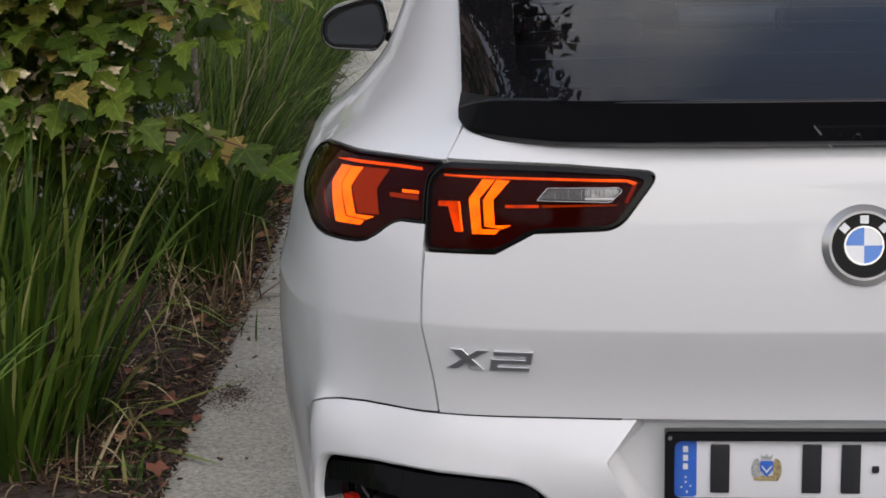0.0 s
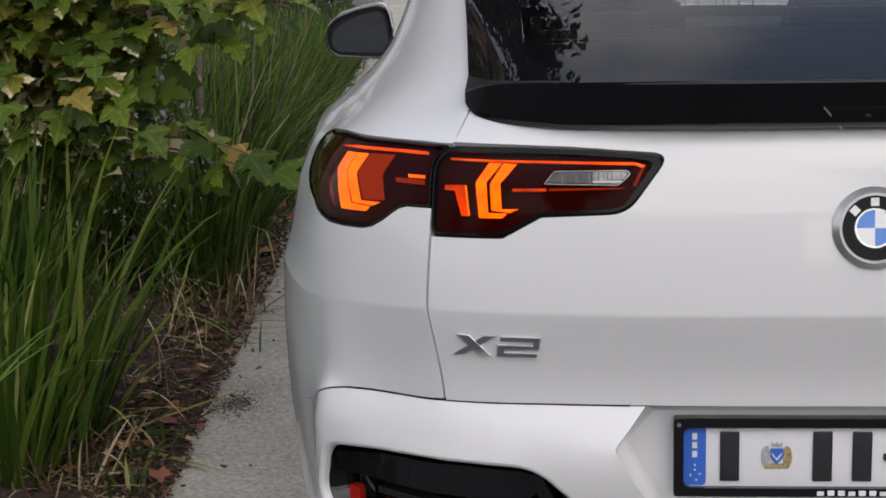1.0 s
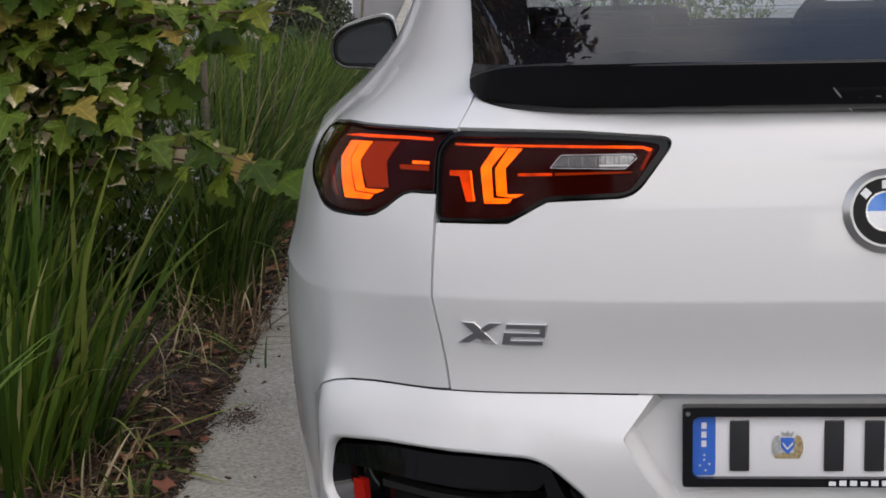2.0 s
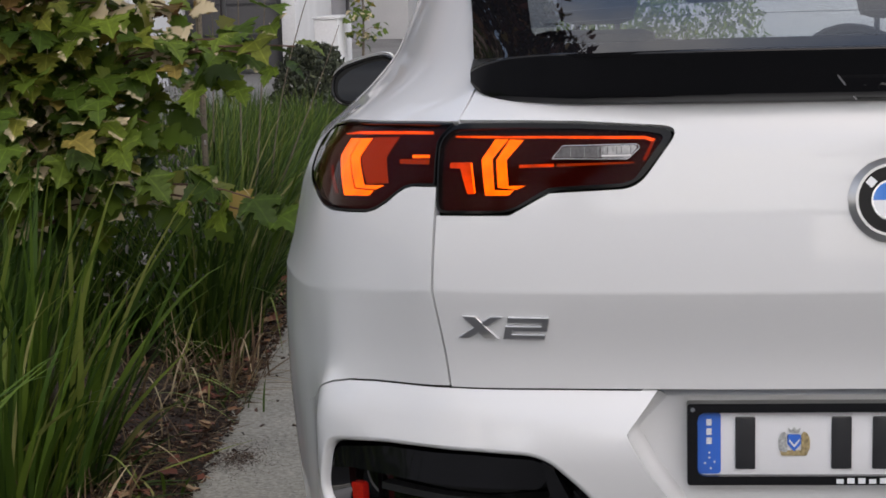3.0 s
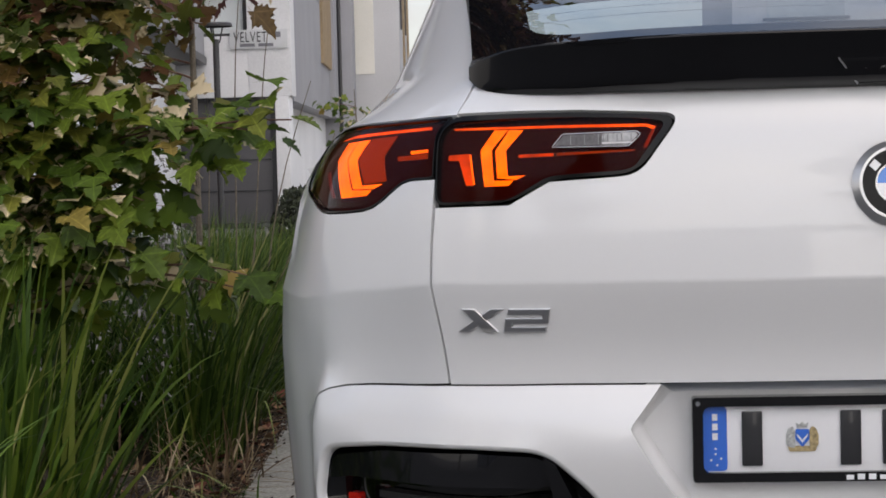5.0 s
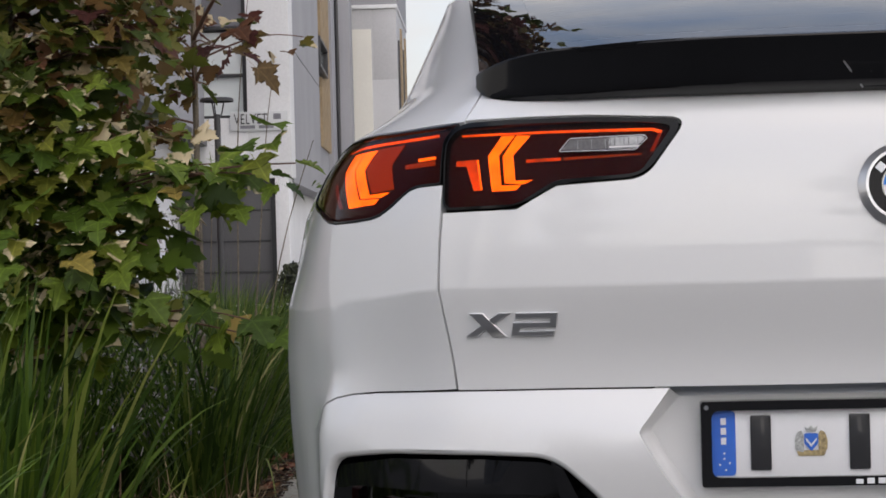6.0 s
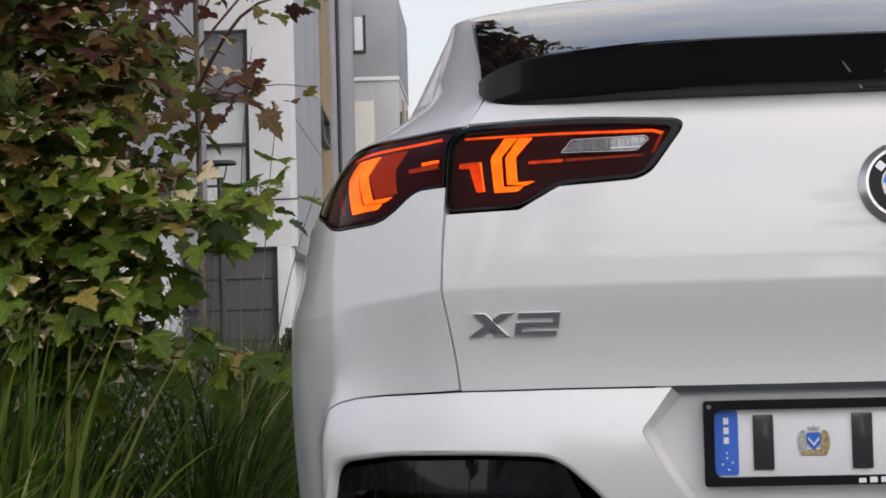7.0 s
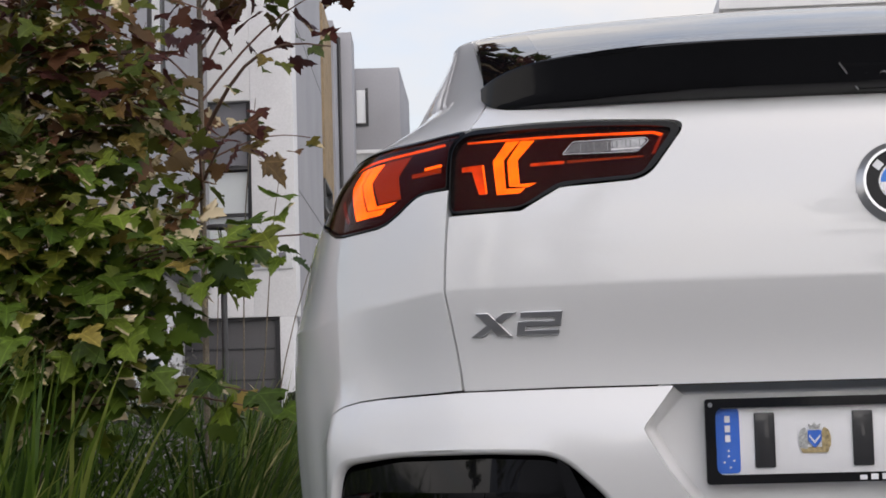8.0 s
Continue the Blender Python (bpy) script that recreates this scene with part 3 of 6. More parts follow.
def step_panel(loop_a, out_a, loop_b, out_b, closed=True):
    rows = [[bumper_skin(*p, out_a) for p in loop_a], [tuple(Vector(bumper_skin(*p, out_a)) * .45 + Vector(bumper_skin(*q, out_b)) * .55) for p, q in zip(loop_a, loop_b)],
            [bumper_skin(*q, out_b) for q in loop_b]]
    return loft(rows, closed)


# the recess round the number plate: a rounded step down to a flat floor
RECESS_Y = .055
full, foot = RECESS + mirrored(RECESS), RECESS_FOOT + mirrored(RECESS_FOOT)


def recess_floor(s, z):
    return (bumper_skin(s, z)[0], RECESS_Y, z)


def cheek(p, q, f):
    a, low = Vector(bumper_skin(*p)), Vector(recess_floor(*q))
    y = a.y + (low.y - a.y) * (1 - (1 - f) ** 1.6)
    a = a.lerp(low, f ** 1.5)
    a.y = y
    return a


pairs = []
for (p0, q0), (p1, q1) in zip(list(zip(full, foot))[:-1], list(zip(full, foot))[1:]):
    n = max(1, round(math.hypot(p1[0] - p0[0], p1[1] - p0[1]) / .024))
    pairs += [tuple((a[0] + (b[0] - a[0]) * i / n, a[1] + (b[1] - a[1]) * i / n) for a, b in ((p0, p1), (q0, q1))) for i in range(n)]
pairs.append((full[-1], foot[-1]))
face = sheet(BUMPER, bumper_at(0), .024, holes=(OPENING, mirrored(OPENING)), depth=0)
shell = join(face, loft([[cheek(p, q, f) for p, q in pairs] for f in (0, .06, .14, .25, .4, .55, .7, .85, 1)]))
bmesh.ops.recalc_face_normals(shell, faces=shell.faces)
if sum(f.normal.y * f.calc_area() for f in shell.faces) > 0:
    bmesh.ops.reverse_faces(shell, faces=shell.faces)
turn_in(shell, .014)
bumper = part("rear_bumper", shell, PAINT, car, "white rear bumper with a plate recess", 55)
part("recess_floor", sheet(foot, recess_floor, .04, depth=0), PAINT, bumper)
part("recess_top", loft([[(x, RECESS_Y + d, .734 + h) for x in (-.314, -.292, -.15, 0, .15, .292, .314)] for d, h in ((0, 0), (.004, .003), (.03, .006), (.06, .014))]), PAINT, bumper)

for sign in (-1, 1):
    hole = OPENING if sign < 0 else mirrored(OPENING)
    back = shrunk(hole, .030)
    part("opening_edge", loft([[bumper_skin(*p, out) for p in shrunk(hole, d)] for d, out in ((0, 0), (.0025, -.0006), (.0052, -.003), (.0072, -.007), (.0080, -.013), (.0080, -.02))], True), PAINT, bumper, "", 60)
    intake = part("air_curtain", step_panel(shrunk(hole, .0075), -.012, back, -.055), GLOSS_BLACK, car, "gloss black corner opening of the bumper", 60)
    part("backing", sheet(back, bumper_at(-.055), .03, depth=0), GLOSS_BLACK, intake)
    def pick(poly):
        return poly if sign < 0 else mirrored(poly)
    band = rounded([(-.826, .600), (-.808, .636), (-.710, .6515), (-.560, .656), (-.472, .652), (-.452, .636), (-.470, .607), (-.52, .611), (-.78, .609)], .012)
    part("upper_band", sheet(pick(band), bumper_at(-.012), .02, depth=.03), GLOSS_BLACK, intake)
    part("reflector", sheet(pick(rounded([(-.793, .583), (-.771, .583), (-.771, .51), (-.793, .51)], .004)), bumper_at(-.022), .02, depth=.012), REFLECTOR, intake, "red plastic rear reflector")
    part("fin", sheet(pick(rounded([(-.466, .655), (-.448, .642), (-.420, .58), (-.445, .56)], .006)), bumper_at(-.004), .012, depth=.03), GLOSS_BLACK, intake)
    for z in (.50, .54, .58):
        part("blade", sheet(pick([(-.74, z), (-.46, z), (-.46, z + .010), (-.74, z + .010)]), bumper_at(-.030), .04, depth=.02), SATIN_BLACK, intake)

# inner shell behind the gaps
part("inner_shell", sheet([(-4.8, .768), (4.8, .768)] + [(4.8 - .1 * k, crest(4.8 - .1 * k) - .02) for k in range(97)], flank_at(-.03), .08, depth=0), MATT_BLACK, car)
part("underbody", boxed((-.62, .16, .24), (.62, 4.3, .70), .04), MATT_BLACK, car)
part("wheel_well", boxed((-.78, .46, .46), (.78, 1.52, .76), .03), MATT_BLACK, car)
part("wheel_well", boxed((-.78, 3.12, .46), (.78, 4.18, .76), .03), MATT_BLACK, car)

# doors, wings, nose, bonnet
for sign in (-1, 1):
    for k, (nm, a, b) in enumerate((("rear_door", DOOR_S[0] + .004, DOOR_S[1] - .004), ("front_door", DOOR_S[1], DOOR_S[2] - .004))):
        poly = [(-a, .28), *reversed(crest_line(-b, -a)), (-b, .28)]
        door = part(nm, sheet(poly if sign < 0 else mirrored(poly), flank_at(0), .06, rows=(.881, .887, .893)), PAINT, car)
        hx = [(-b + .06 + .0, .87), (-b + .22, .87), (-b + .22, .90), (-b + .06, .90)]
        part("door_handle", sheet(rounded(hx if sign < 0 else mirrored(hx), .01), flank_at(.022), .03, depth=.02), PAINT, door)
    af = [(-a, b) for a, b in arch(WHEEL_S[1])]
    poly = crest_line(-4.95, -DOOR_S[2]) + [(-DOOR_S[2], .26)] + sorted(af, key=lambda q: -q[0]) + [(-4.95, .26)]
    part("front_wing", sheet(poly if sign < 0 else mirrored(poly), flank_at(0), .06), PAINT, car)
    sill = [(-WHEEL_S[0] - .42, .30), (-WHEEL_S[1] + .42, .30), (-WHEEL_S[1] + .42, .22), (-WHEEL_S[0] - .42, .22)]
    part("sill", sheet(sill if sign < 0 else mirrored(sill), flank_at(.004), .08), SATIN_BLACK, car)
END_S = PLAN_S[-1]


def nose(s, z):
    """The flank carried over the middle of the front."""
    return flank(s, z) if s <= 0 else flank(-s, z)


def nose_at(w, z):
    s = END_S - abs(w)
    x, y, zz = flank(-s, z)
    return (-x if w > 0 else x, y, zz)


nose_poly = [(-.74, .24), (.74, .24)] + [(.74 - .1 * k * 1.48 / 1.5, crest(END_S - abs(.74 - .1 * k * 1.48 / 1.5)) - .004) for k in range(16)]
nose_poly = [(-a, b) for a, b in reversed(nose_poly)]
front = part("front_bumper", sheet([(-a, b) for a, b in nose_poly], lambda w, z: nose_at(-w, z), .06, depth=0), PAINT, car)
rows = []
for i in range(15):
    s = DOOR_S[2] + .02 + (END_S - .03 - DOOR_S[2] - .02) * i / 14
    l = Vector(flank(-s, crest(s)))
    r = Vector(flank(s, crest(s)))
    rows.append([l.lerp(r, j / 12) + Vector((0, 0, .035 * math.sin(math.pi * j / 12) ** .7 * min(1, (14 - i) / 4))) for j in range(13)])
part("bonnet", loft(rows), PAINT, car)

# roof and glass
roof_edge = [tuple(rail(-(4.05 - 4.05 * k / 60)).xy) for k in range(61)]
roof_edge += [(-a, b) for a, b in reversed(roof_edge[:-1])]
roof_edge = [p for i, p in enumerate(roof_edge) if i == 0 or (Vector(p) - Vector(roof_edge[i - 1])).length > .004]
part("roof", sheet(roof_edge, lambda x, y: (x, y, ridge_height(x, y) + .002), .06, depth=.02), PAINT, car)
part("headliner", sheet(shrunk(roof_edge, .015), lambda x, y: (x, y, ridge_height(x, y) - .035), .08, depth=0), FABRIC, car, "dark cloth headliner")
GLASS = rounded([(-.500, .045), (.500, .045), (.515, .90), (-.515, .90)], .10, 8)
BORDER = [(-.5955, .002), (.5955, .002), (.5955, .985), (-.5955, .985)]
window = part("rear_window", sheet(GLASS, upper, .024, depth=0), REAR_GLASS, car, "tinted raked rear window")
window.visible_shadow = False
part("black_border", sheet(BORDER, upper, .018, holes=(GLASS,), depth=.006), FRIT, window)
for k in range(12):
    u = .16 + k * .06
    part("heater_wire", loft([[upper(-.48 + .96 * j / 16, u) - Vector((0, 0, .002)) for j in range(17)], [upper(-.48 + .96 * j / 16, u + .003) - Vector((0, 0, .002)) for j in range(17)]]), MATT_BLACK, window)
for sign in (-1, 1):
    for a, b in ((1.80, 2.98), (3.03, 3.80)):
        def pick(poly):
            return poly if sign < 0 else mirrored(poly)
        pane = part("side_window", sheet(pick(rounded([(-b, .03), (-a, .03), (-a - (.12 if a < 2 else 0), .93), (-b + (.10 if b > 3.5 else 0), .93)], .03)), upper, .06, depth=0), SIDE_GLASS, car)
        pane.visible_shadow = False
    part("window_trim", sheet(pick([(-3.95, .0), (-1.79, .0), (-1.79, 1.0), (-3.95, 1.0)]), upper, .06,
         holes=[pick(rounded([(-b, .03), (-a, .03), (-a - (.12 if a < 2 else 0), .93), (-b + (.10 if b > 3.5 else 0), .93)], .03)) for a, b in ((1.80, 2.98), (3.03, 3.80))], depth=.012), GLOSS_BLACK, car)
base, head = [], []
for k in range(13):
    w = -1 + k / 6
    base.append(Vector((.71 * w, 3.50 - .30 * w * w, 1.03)))
    head.append(Vector((.62 * w, 2.84 - .04 * w * w, ridge_height(.62 * w, 2.84 - .04 * w * w))))
ws = part("windscreen", loft([[b.lerp(h, u) + Vector((0, .04, .03)) * math.sin(math.pi * u) for b, h in zip(base, head)] for u in (0, .2, .4, .6, .8, 1)]), CLEAR_GLASS, car)
ws.visible_shadow = False

# gloss black lip under the rear window
rows, decks = [], []
for k in range(81):
    x = .558 * math.sin(math.pi * (k / 80 - .5))
    a = abs(x)
    ry, fy, fz, tz = (smooth(LIP_X, tab, a) for tab in (RIDGE_Y, FOOT_Y, FOOT_Z, TOP_Z))
    rows.append([(x, fy + .020, fz)] + [(x, fy + (ry - fy) * m, fz + (tz - .003 - fz) * f) for f, m in ((0, 0), (.05, .20), (.11, .38), (.15, .47), (.20, .54), (.32, .61), (.5, .70), (.75, .85), (.93, .955), (.985, .99), (1, 1))]
                + [(x, ry + .001, tz - .0008), (x, ry + .003, tz)])
    g = upper(x / .558 * .5955, .004)
    decks.append([(x, ry + .003, tz), (x, max(g.y, ry + .004), g.z - .0005), (x, max(g.y, ry + .004) + .012, g.z - .010)])
lip = part("tailgate_lip", loft(rows), LIP_BLACK, car, "gloss black lip below the rear window", 22)
part("lip_deck", loft(decks), DECK_BLACK, lip)
for row, deck in ((rows[0], decks[0]), (rows[-1], decks[-1])):
    bm = bmesh.new()
    bm.faces.new([bm.verts.new(p) for p in row + deck[1:]])
    part("lip_end", bm, LIP_BLACK, lip)
cam_box = [(-.069, 1.170), (-.042, 1.1385), (.042, 1.1385), (.069, 1.170)]
part("camera_housing", sheet(rounded(cam_box, .004), lambda x, z: (x, .0062 + (1.172 - z) * .71, z), .02, depth=.006), GLOSS_BLACK, lip)
# highlight along the black bevel, added as a thin chrome tube
part("housing_edge", tube([(-.0700, .0050, 1.171), (-.0560, .0170, 1.1545), (-.0425, .0290, 1.1380)], [.0010, .0016, .0012], 8), DARK_CHROME, lip, "chrome tube standing in for the highlight on the black bevel")
part("camera_lens", disc((-.011, .0185, 1.156), .0070, .005, (0, -1, -.7), 24, .0045, .002), GLOSS_BLACK, lip)
part("washer_jet", disc((-.034, .0175, 1.158), .0022, .004, (0, -1, -.7), 12), SATIN_BLACK, lip)


# lamps
def lamp(name, outline, sign, cells, opening=None):
    def pick(poly):
        return poly if sign < 0 else mirrored(poly)
    o = pick(outline)
    hole = pick(opening) if opening else shrunk(o, .0022)
    housing = part(name, sheet(shrunk(o, .002), flank_at(-.0105), .014, depth=.004), LAMP_RED, car, "dark red tail lamp unit, lit orange")
    part("surround", sheet(o, flank_at(.0005), .014, holes=(hole,), depth=.016), LAMP_EDGE, housing, "black lamp surround")
    lens = part("lens", sheet(shrunk(o, .006), flank_at(-.001), .02, depth=0), LENS, housing, "smoky red lens")
    lens.visible_shadow = False
    for nm, poly, mat in cells:
        part(nm, sheet(pick(poly), flank_at(.0004 if nm == "reverse_lamp" else -.0085), .012, depth=.0012), mat, housing)


INNER_CELLS = (
    ("light_chevron", [(-.531, 1.090), (-.512, 1.090), (-.534, 1.064), (-.529, 1.0225), (-.501, 1.0225), (-.508, 1.016), (-.542, 1.015), (-.550, 1.063)], ORANGE),
    ("light_chevron", [(-.509, 1.090), (-.489, 1.089), (-.513, 1.063), (-.509, 1.028), (-.484, 1.029), (-.497, 1.0235), (-.5240, 1.0260), (-.5280, 1.062)], ORANGE),
    ("light_slash", [(-.574, 1.059), (-.5670, 1.059), (-.5592, 1.017), (-.569, 1.017), (-.583, 1.051), (-.601, 1.051), (-.601, 1.058)], ORANGE_DIM),
    ("light_edge", [(-.5664, 1.0585), (-.5645, 1.0585), (-.5565, 1.018), (-.5586, 1.018)], ORANGE),
)
INNER_BARS = (
    ("light_bar", [(-.494, 1.0565), (-.445, 1.0577), (-.445, 1.0538), (-.494, 1.0525)], ORANGE_DIM),
    ("light_bar", [(-.441, 1.0577), (-.336, 1.0600), (-.336, 1.0580), (-.441, 1.0540)], RED_DEEP),
    ("light_bar", [(-.598, 1.094), (-.445, 1.0945), (-.321, 1.0935), (-.307, 1.0895), (-.311, 1.086), (-.321, 1.0900), (-.445, 1.0915), (-.597, 1.0918)], ORANGE_MID),
    ("light_bar", [(-.307, 1.0895), (-.320, 1.062), (-.325, 1.062), (-.3125, 1.087)], RED_DIM),
    ("reverse_lamp", [(-.444, 1.067), (-.431, 1.081), (-.380, 1.082), (-.380, 1.0665)], CLEAR_LAMP),
    ("reverse_lamp", [(-.3795, 1.0665), (-.3795, 1.082), (-.334, 1.083), (-.331, 1.079), (-.345, 1.066)], BRIGHT_LAMP),
)
OUTER_CELLS = (
    ("light_chevron", [(-.865, 1.079), (-.831, 1.081), (-.842, 1.055), (-.804, 1.0115), (-.756, 1.0120), (-.764, 1.0045), (-.830, 1.0005), (-.876, 1.054)], ORANGE),
    ("light_chevron", [(-.827, 1.081), (-.793, 1.083), (-.808, 1.055), (-.779, 1.018), (-.735, 1.0205), (-.751, 1.0140), (-.799, 1.0135), (-.837, 1.055)], ORANGE),
    ("light_chevron", [(-.787, 1.084), (-.730, 1.087), (-.743, 1.059), (-.726, 1.0245), (-.773, 1.0205), (-.802, 1.055)], RED_DEEP),
    ("light_bar", [(-.689, 1.065), (-.653, 1.067), (-.652, 1.0632), (-.687, 1.0612)], ORANGE),
    ("light_bar", [(-.713, 1.058), (-.652, 1.061), (-.650, 1.0545), (-.710, 1.052)], RED_DEEP),
    ("light_bar", [(-.905, 1.083), (-.849, 1.0900), (-.662, 1.0980), (-.659, 1.0945), (-.844, 1.0868)], ORANGE_MID),
    ("light_bar", [(-.915, 1.037), (-.903, 1.038), (-.854, 1.001), (-.865, 1.000)], RED_FAINT),
)
for sign in (-1, 1):
    lamp("tail_lamp_outer", LAMP_OUTER, sign, OUTER_CELLS)
    lamp("tail_lamp_inner", LAMP_INNER, sign, INNER_CELLS + INNER_BARS,
         rounded([(-.597, 1.104), (-.492, 1.1055), (-.409, 1.1045), (-.325, 1.1010), (-.293, 1.096), (-.336, 1.0375), (-.350, 1.0330), (-.451, 1.0275), (-.505, .9968), (-.6105, .9948), (-.614, 1.0275), (-.6235, 1.089)], .012))

# bright rim and ribs of the reversing lights
for sign in (-1, 1):
    def pick(poly):
        return poly if sign < 0 else mirrored(poly)
    rim = rounded([(-.4475, 1.0650), (-.4325, 1.0830), (-.3320, 1.0848), (-.3270, 1.0795), (-.3440, 1.0642)], .003)
    unit = part("reverse_light", sheet(pick(rim), flank_at(.0010), .008, holes=(pick(shrunk(rim, .0009)),), depth=.0015), LAMP_RIM, car, "clear reversing light with a bright rim")
    for k in range(17):
        x = -.4400 + k * .0062
        wide = .0006 if k < 10 else .0010
        part("rib", sheet(pick([(x, 1.0662 if k else 1.0700), (x + wide, 1.0662 if k else 1.0700), (x + wide, 1.0810), (x, 1.0810)] if k > 1 else [(x, 1.0668), (x + wide, 1.0668), (x + wide, 1.0715 + .006 * k), (x, 1.0712 + .006 * k)]), flank_at(.0008), .01, depth=0), BRIGHT_LAMP if k % 3 == 0 else CLEAR_LAMP, unit)
    part("divider", sheet(pick([(-.3790, 1.0700), (-.3390, 1.0705), (-.3400, 1.0684), (-.3790, 1.0680)]), flank_at(.0009), .01, depth=0), LAMP_RIM, unit)

# round emblem
spot = Vector(flank(0, 1.007))
up_v = (Vector(flank(0, 1.04)) - Vector(flank(0, .96))).normalized()
face = Vector((1, 0, 0)).cross(up_v)
emblem = part("emblem", disc(spot, .056, .0105, face, 64, .0440, .0085), SATIN_METAL, car, "chrome ringed round emblem")
part("emblem_ring", disc(spot, .0442, .006, face, 64, .0265), EMBLEM_BLACK, emblem)
for q in range(4):
    bm = bmesh.new()
    pts = [spot + face * .0065] + [spot + face * .0065 + Vector((1, 0, 0)) * .0245 * math.cos(a) + up_v * .0245 * math.sin(a) for a in [(q + k / 10) * math.pi / 2 for k in range(11)]]
    bm.faces.new([bm.verts.new(p) for p in pts])
    part("emblem_quarter", bm, EMBLEM_BLUE if q in (1, 3) else EMBLEM_WHITE, emblem)
part("emblem_rim", disc(spot, .0268, .0072, face, 48, .0245), CHROME, emblem)
for k in range(3):
    a = math.radians(138 - 48 * k)
    c = spot + face * .0066 + (Vector((1, 0, 0)) * math.cos(a) + up_v * math.sin(a)) * .0355
    m = Matrix.Translation(c) @ Matrix((Vector((1, 0, 0)), up_v, face)).transposed().to_4x4() @ Matrix.Rotation(a - math.pi / 2, 4, "Z")
    part("emblem_mark", boxed((-.0055, -.0055, -.001), (.0055, .0055, .0006), 0, m), EMBLEM_WHITE, emblem)

# slanted bright model badge, built of bars
BADGE = ([(0, 0), (.017, 0), (.066, .031), (.049, .031)], [(.009, .031), (.028, .031), (.058, 0), (.038, 0)],
         [(.0735, .031), (.130, .031), (.1265, .0115), (.0785, .0115), (.0770, .007), (.124, .007), (.1225, 0), (.0645, 0), (.0685, .0185), (.1185, .0185), (.1195, .0235), (.0715, .0235)])
badge = None
for k, poly in enumerate(BADGE):
    h = .0045 + .0004 * k
    edge = [(-.581 + a, .8205 + b * 1.02) for a, b in poly]
    bar = join(sheet(shrunk(edge, .0009), flank_at(h), .02, depth=0), loft([[flank(*p, .0) for p in edge], [flank(*p, h - .0009) for p in edge], [flank(*p, h) for p in shrunk(edge, .0009)]], True))
    bmesh.ops.recalc_face_normals(bar, faces=bar.faces)
    if badge is None:
        badge = part("model_badge", bar, DARK_CHROME, car, "slanted dark chrome model badge")
    else:
        part("badge_bar", bar, DARK_CHROME, badge)

# number plate: characters as plain bars
plate = part("number_plate", boxed((-.250, .040, .618), (.250, .044, .712), .001), PLATE_WHITE, car, "white plate with black bars in a black holder")
bm = sheet(rounded([(-.263, .608), (.263, .608), (.263, .722), (-.263, .722)], .005), lambda x, z: (x, .030, z), .05,
           holes=(rounded([(-.249, .6205), (.249, .6205), (.249, .7095), (-.249, .7095)], .012),), depth=.022)
part("plate_holder", bm, GLOSS_BLACK, plate, "gloss black plate holder")
cover = part("clear_cover", sheet(rounded([(-.2485, .621), (.2485, .621), (.2485, .709), (-.2485, .709)], .012), lambda x, z: (x, .0335, z), .06, depth=0), PLATE_COVER, plate, "clear plastic plate cover")
cover.visible_shadow = False
part("blue_band", sheet(rounded([(-.2485, .622), (-.217, .622), (-.217, .7085), (-.2485, .7085)], .006), lambda x, z: (x, .0392, z), .05, depth=.001), PLATE_BLUE, plate)
for x in (-.184, -.0545, .0005, .0725, .1285, .1845):
    part("bar", boxed((x - .0135, .0372, .629), (x + .0135, .0392, .702), .002), PLATE_INK, plate)
part("bar", boxed((.030, .0375, .660), (.040, .0392, .670), .002), PLATE_INK, plate)
for k in range(3):
    part("bar", boxed((-.2365, .0380, .690 - .013 * k), (-.2295, .0388, .699 - .013 * k), 0), EMBLEM_WHITE, plate)
for dx, dz in ((0, .645), (-.006, .637), (.007, .639), (.002, .630), (0, .652)):
    part("dot", disc((-.2325 + dx, .0388, dz), .0015, .0008, (0, -1, 0), 8), EMBLEM_WHITE, plate)
crest_x, crest_z = -.118, .6665


def crest_shape(points, radius=.0):
    placed = [(crest_x + dx, crest_z + dz) for dx, dz in points]
    return rounded(placed, radius, 3) if radius else placed


holder = [(-.021, -.012), (-.0095, -.015), (-.0095, .009), (-.0125, .0150), (-.0185, .0115), (-.0215, .002)]
crest_part = part("crest", sheet(crest_shape([(-.017, -.0195), (.017, -.0195), (.0195, -.0120), (-.0195, -.0120)], .002), lambda x, z: (x, .0386, z), .02, depth=.001), CREST_GOLD, plate, "gold and silver crest")
part("crest_side", sheet(crest_shape(holder, .003), lambda x, z: (x, .0384, z), .02, depth=.001), CREST_SILVER, crest_part)
part("crest_side", sheet(crest_shape([(-dx, dz) for dx, dz in reversed(holder)], .003), lambda x, z: (x, .0384, z), .02, depth=.001), CREST_GOLD, crest_part)
part("crest_shield", sheet(crest_shape([(0, -.0135), (-.0090, -.0030), (-.0090, .0105), (.0090, .0105), (.0090, -.0030)], .002), lambda x, z: (x, .0380, z), .02, depth=.001), PLATE_BLUE, crest_part)
part("crest_crown", sheet(crest_shape([(-.0065, .0125), (.0065, .0125), (.0085, .0195), (.0035, .0165), (0, .0215), (-.0035, .0165), (-.0085, .0195)]), lambda x, z: (x, .0384, z), .02, depth=.001), CREST_SILVER, crest_part)
part("crest_chevron", sheet(crest_shape([(-.0072, .0015), (0, -.0075), (.0072, .0015), (.0072, .0050), (0, -.0038), (-.0072, .0050)]), lambda x, z: (x, .0374, z), .02, depth=.0006), EMBLEM_WHITE, crest_part)
for k in range(9):
    x = -.062 + k * .0145
    part("small_bar", boxed((x, .0288, .6105), (x + .0095, .0302, .6105 + (.0075 if k % 3 else .006)), 0), EMBLEM_WHITE, plate)
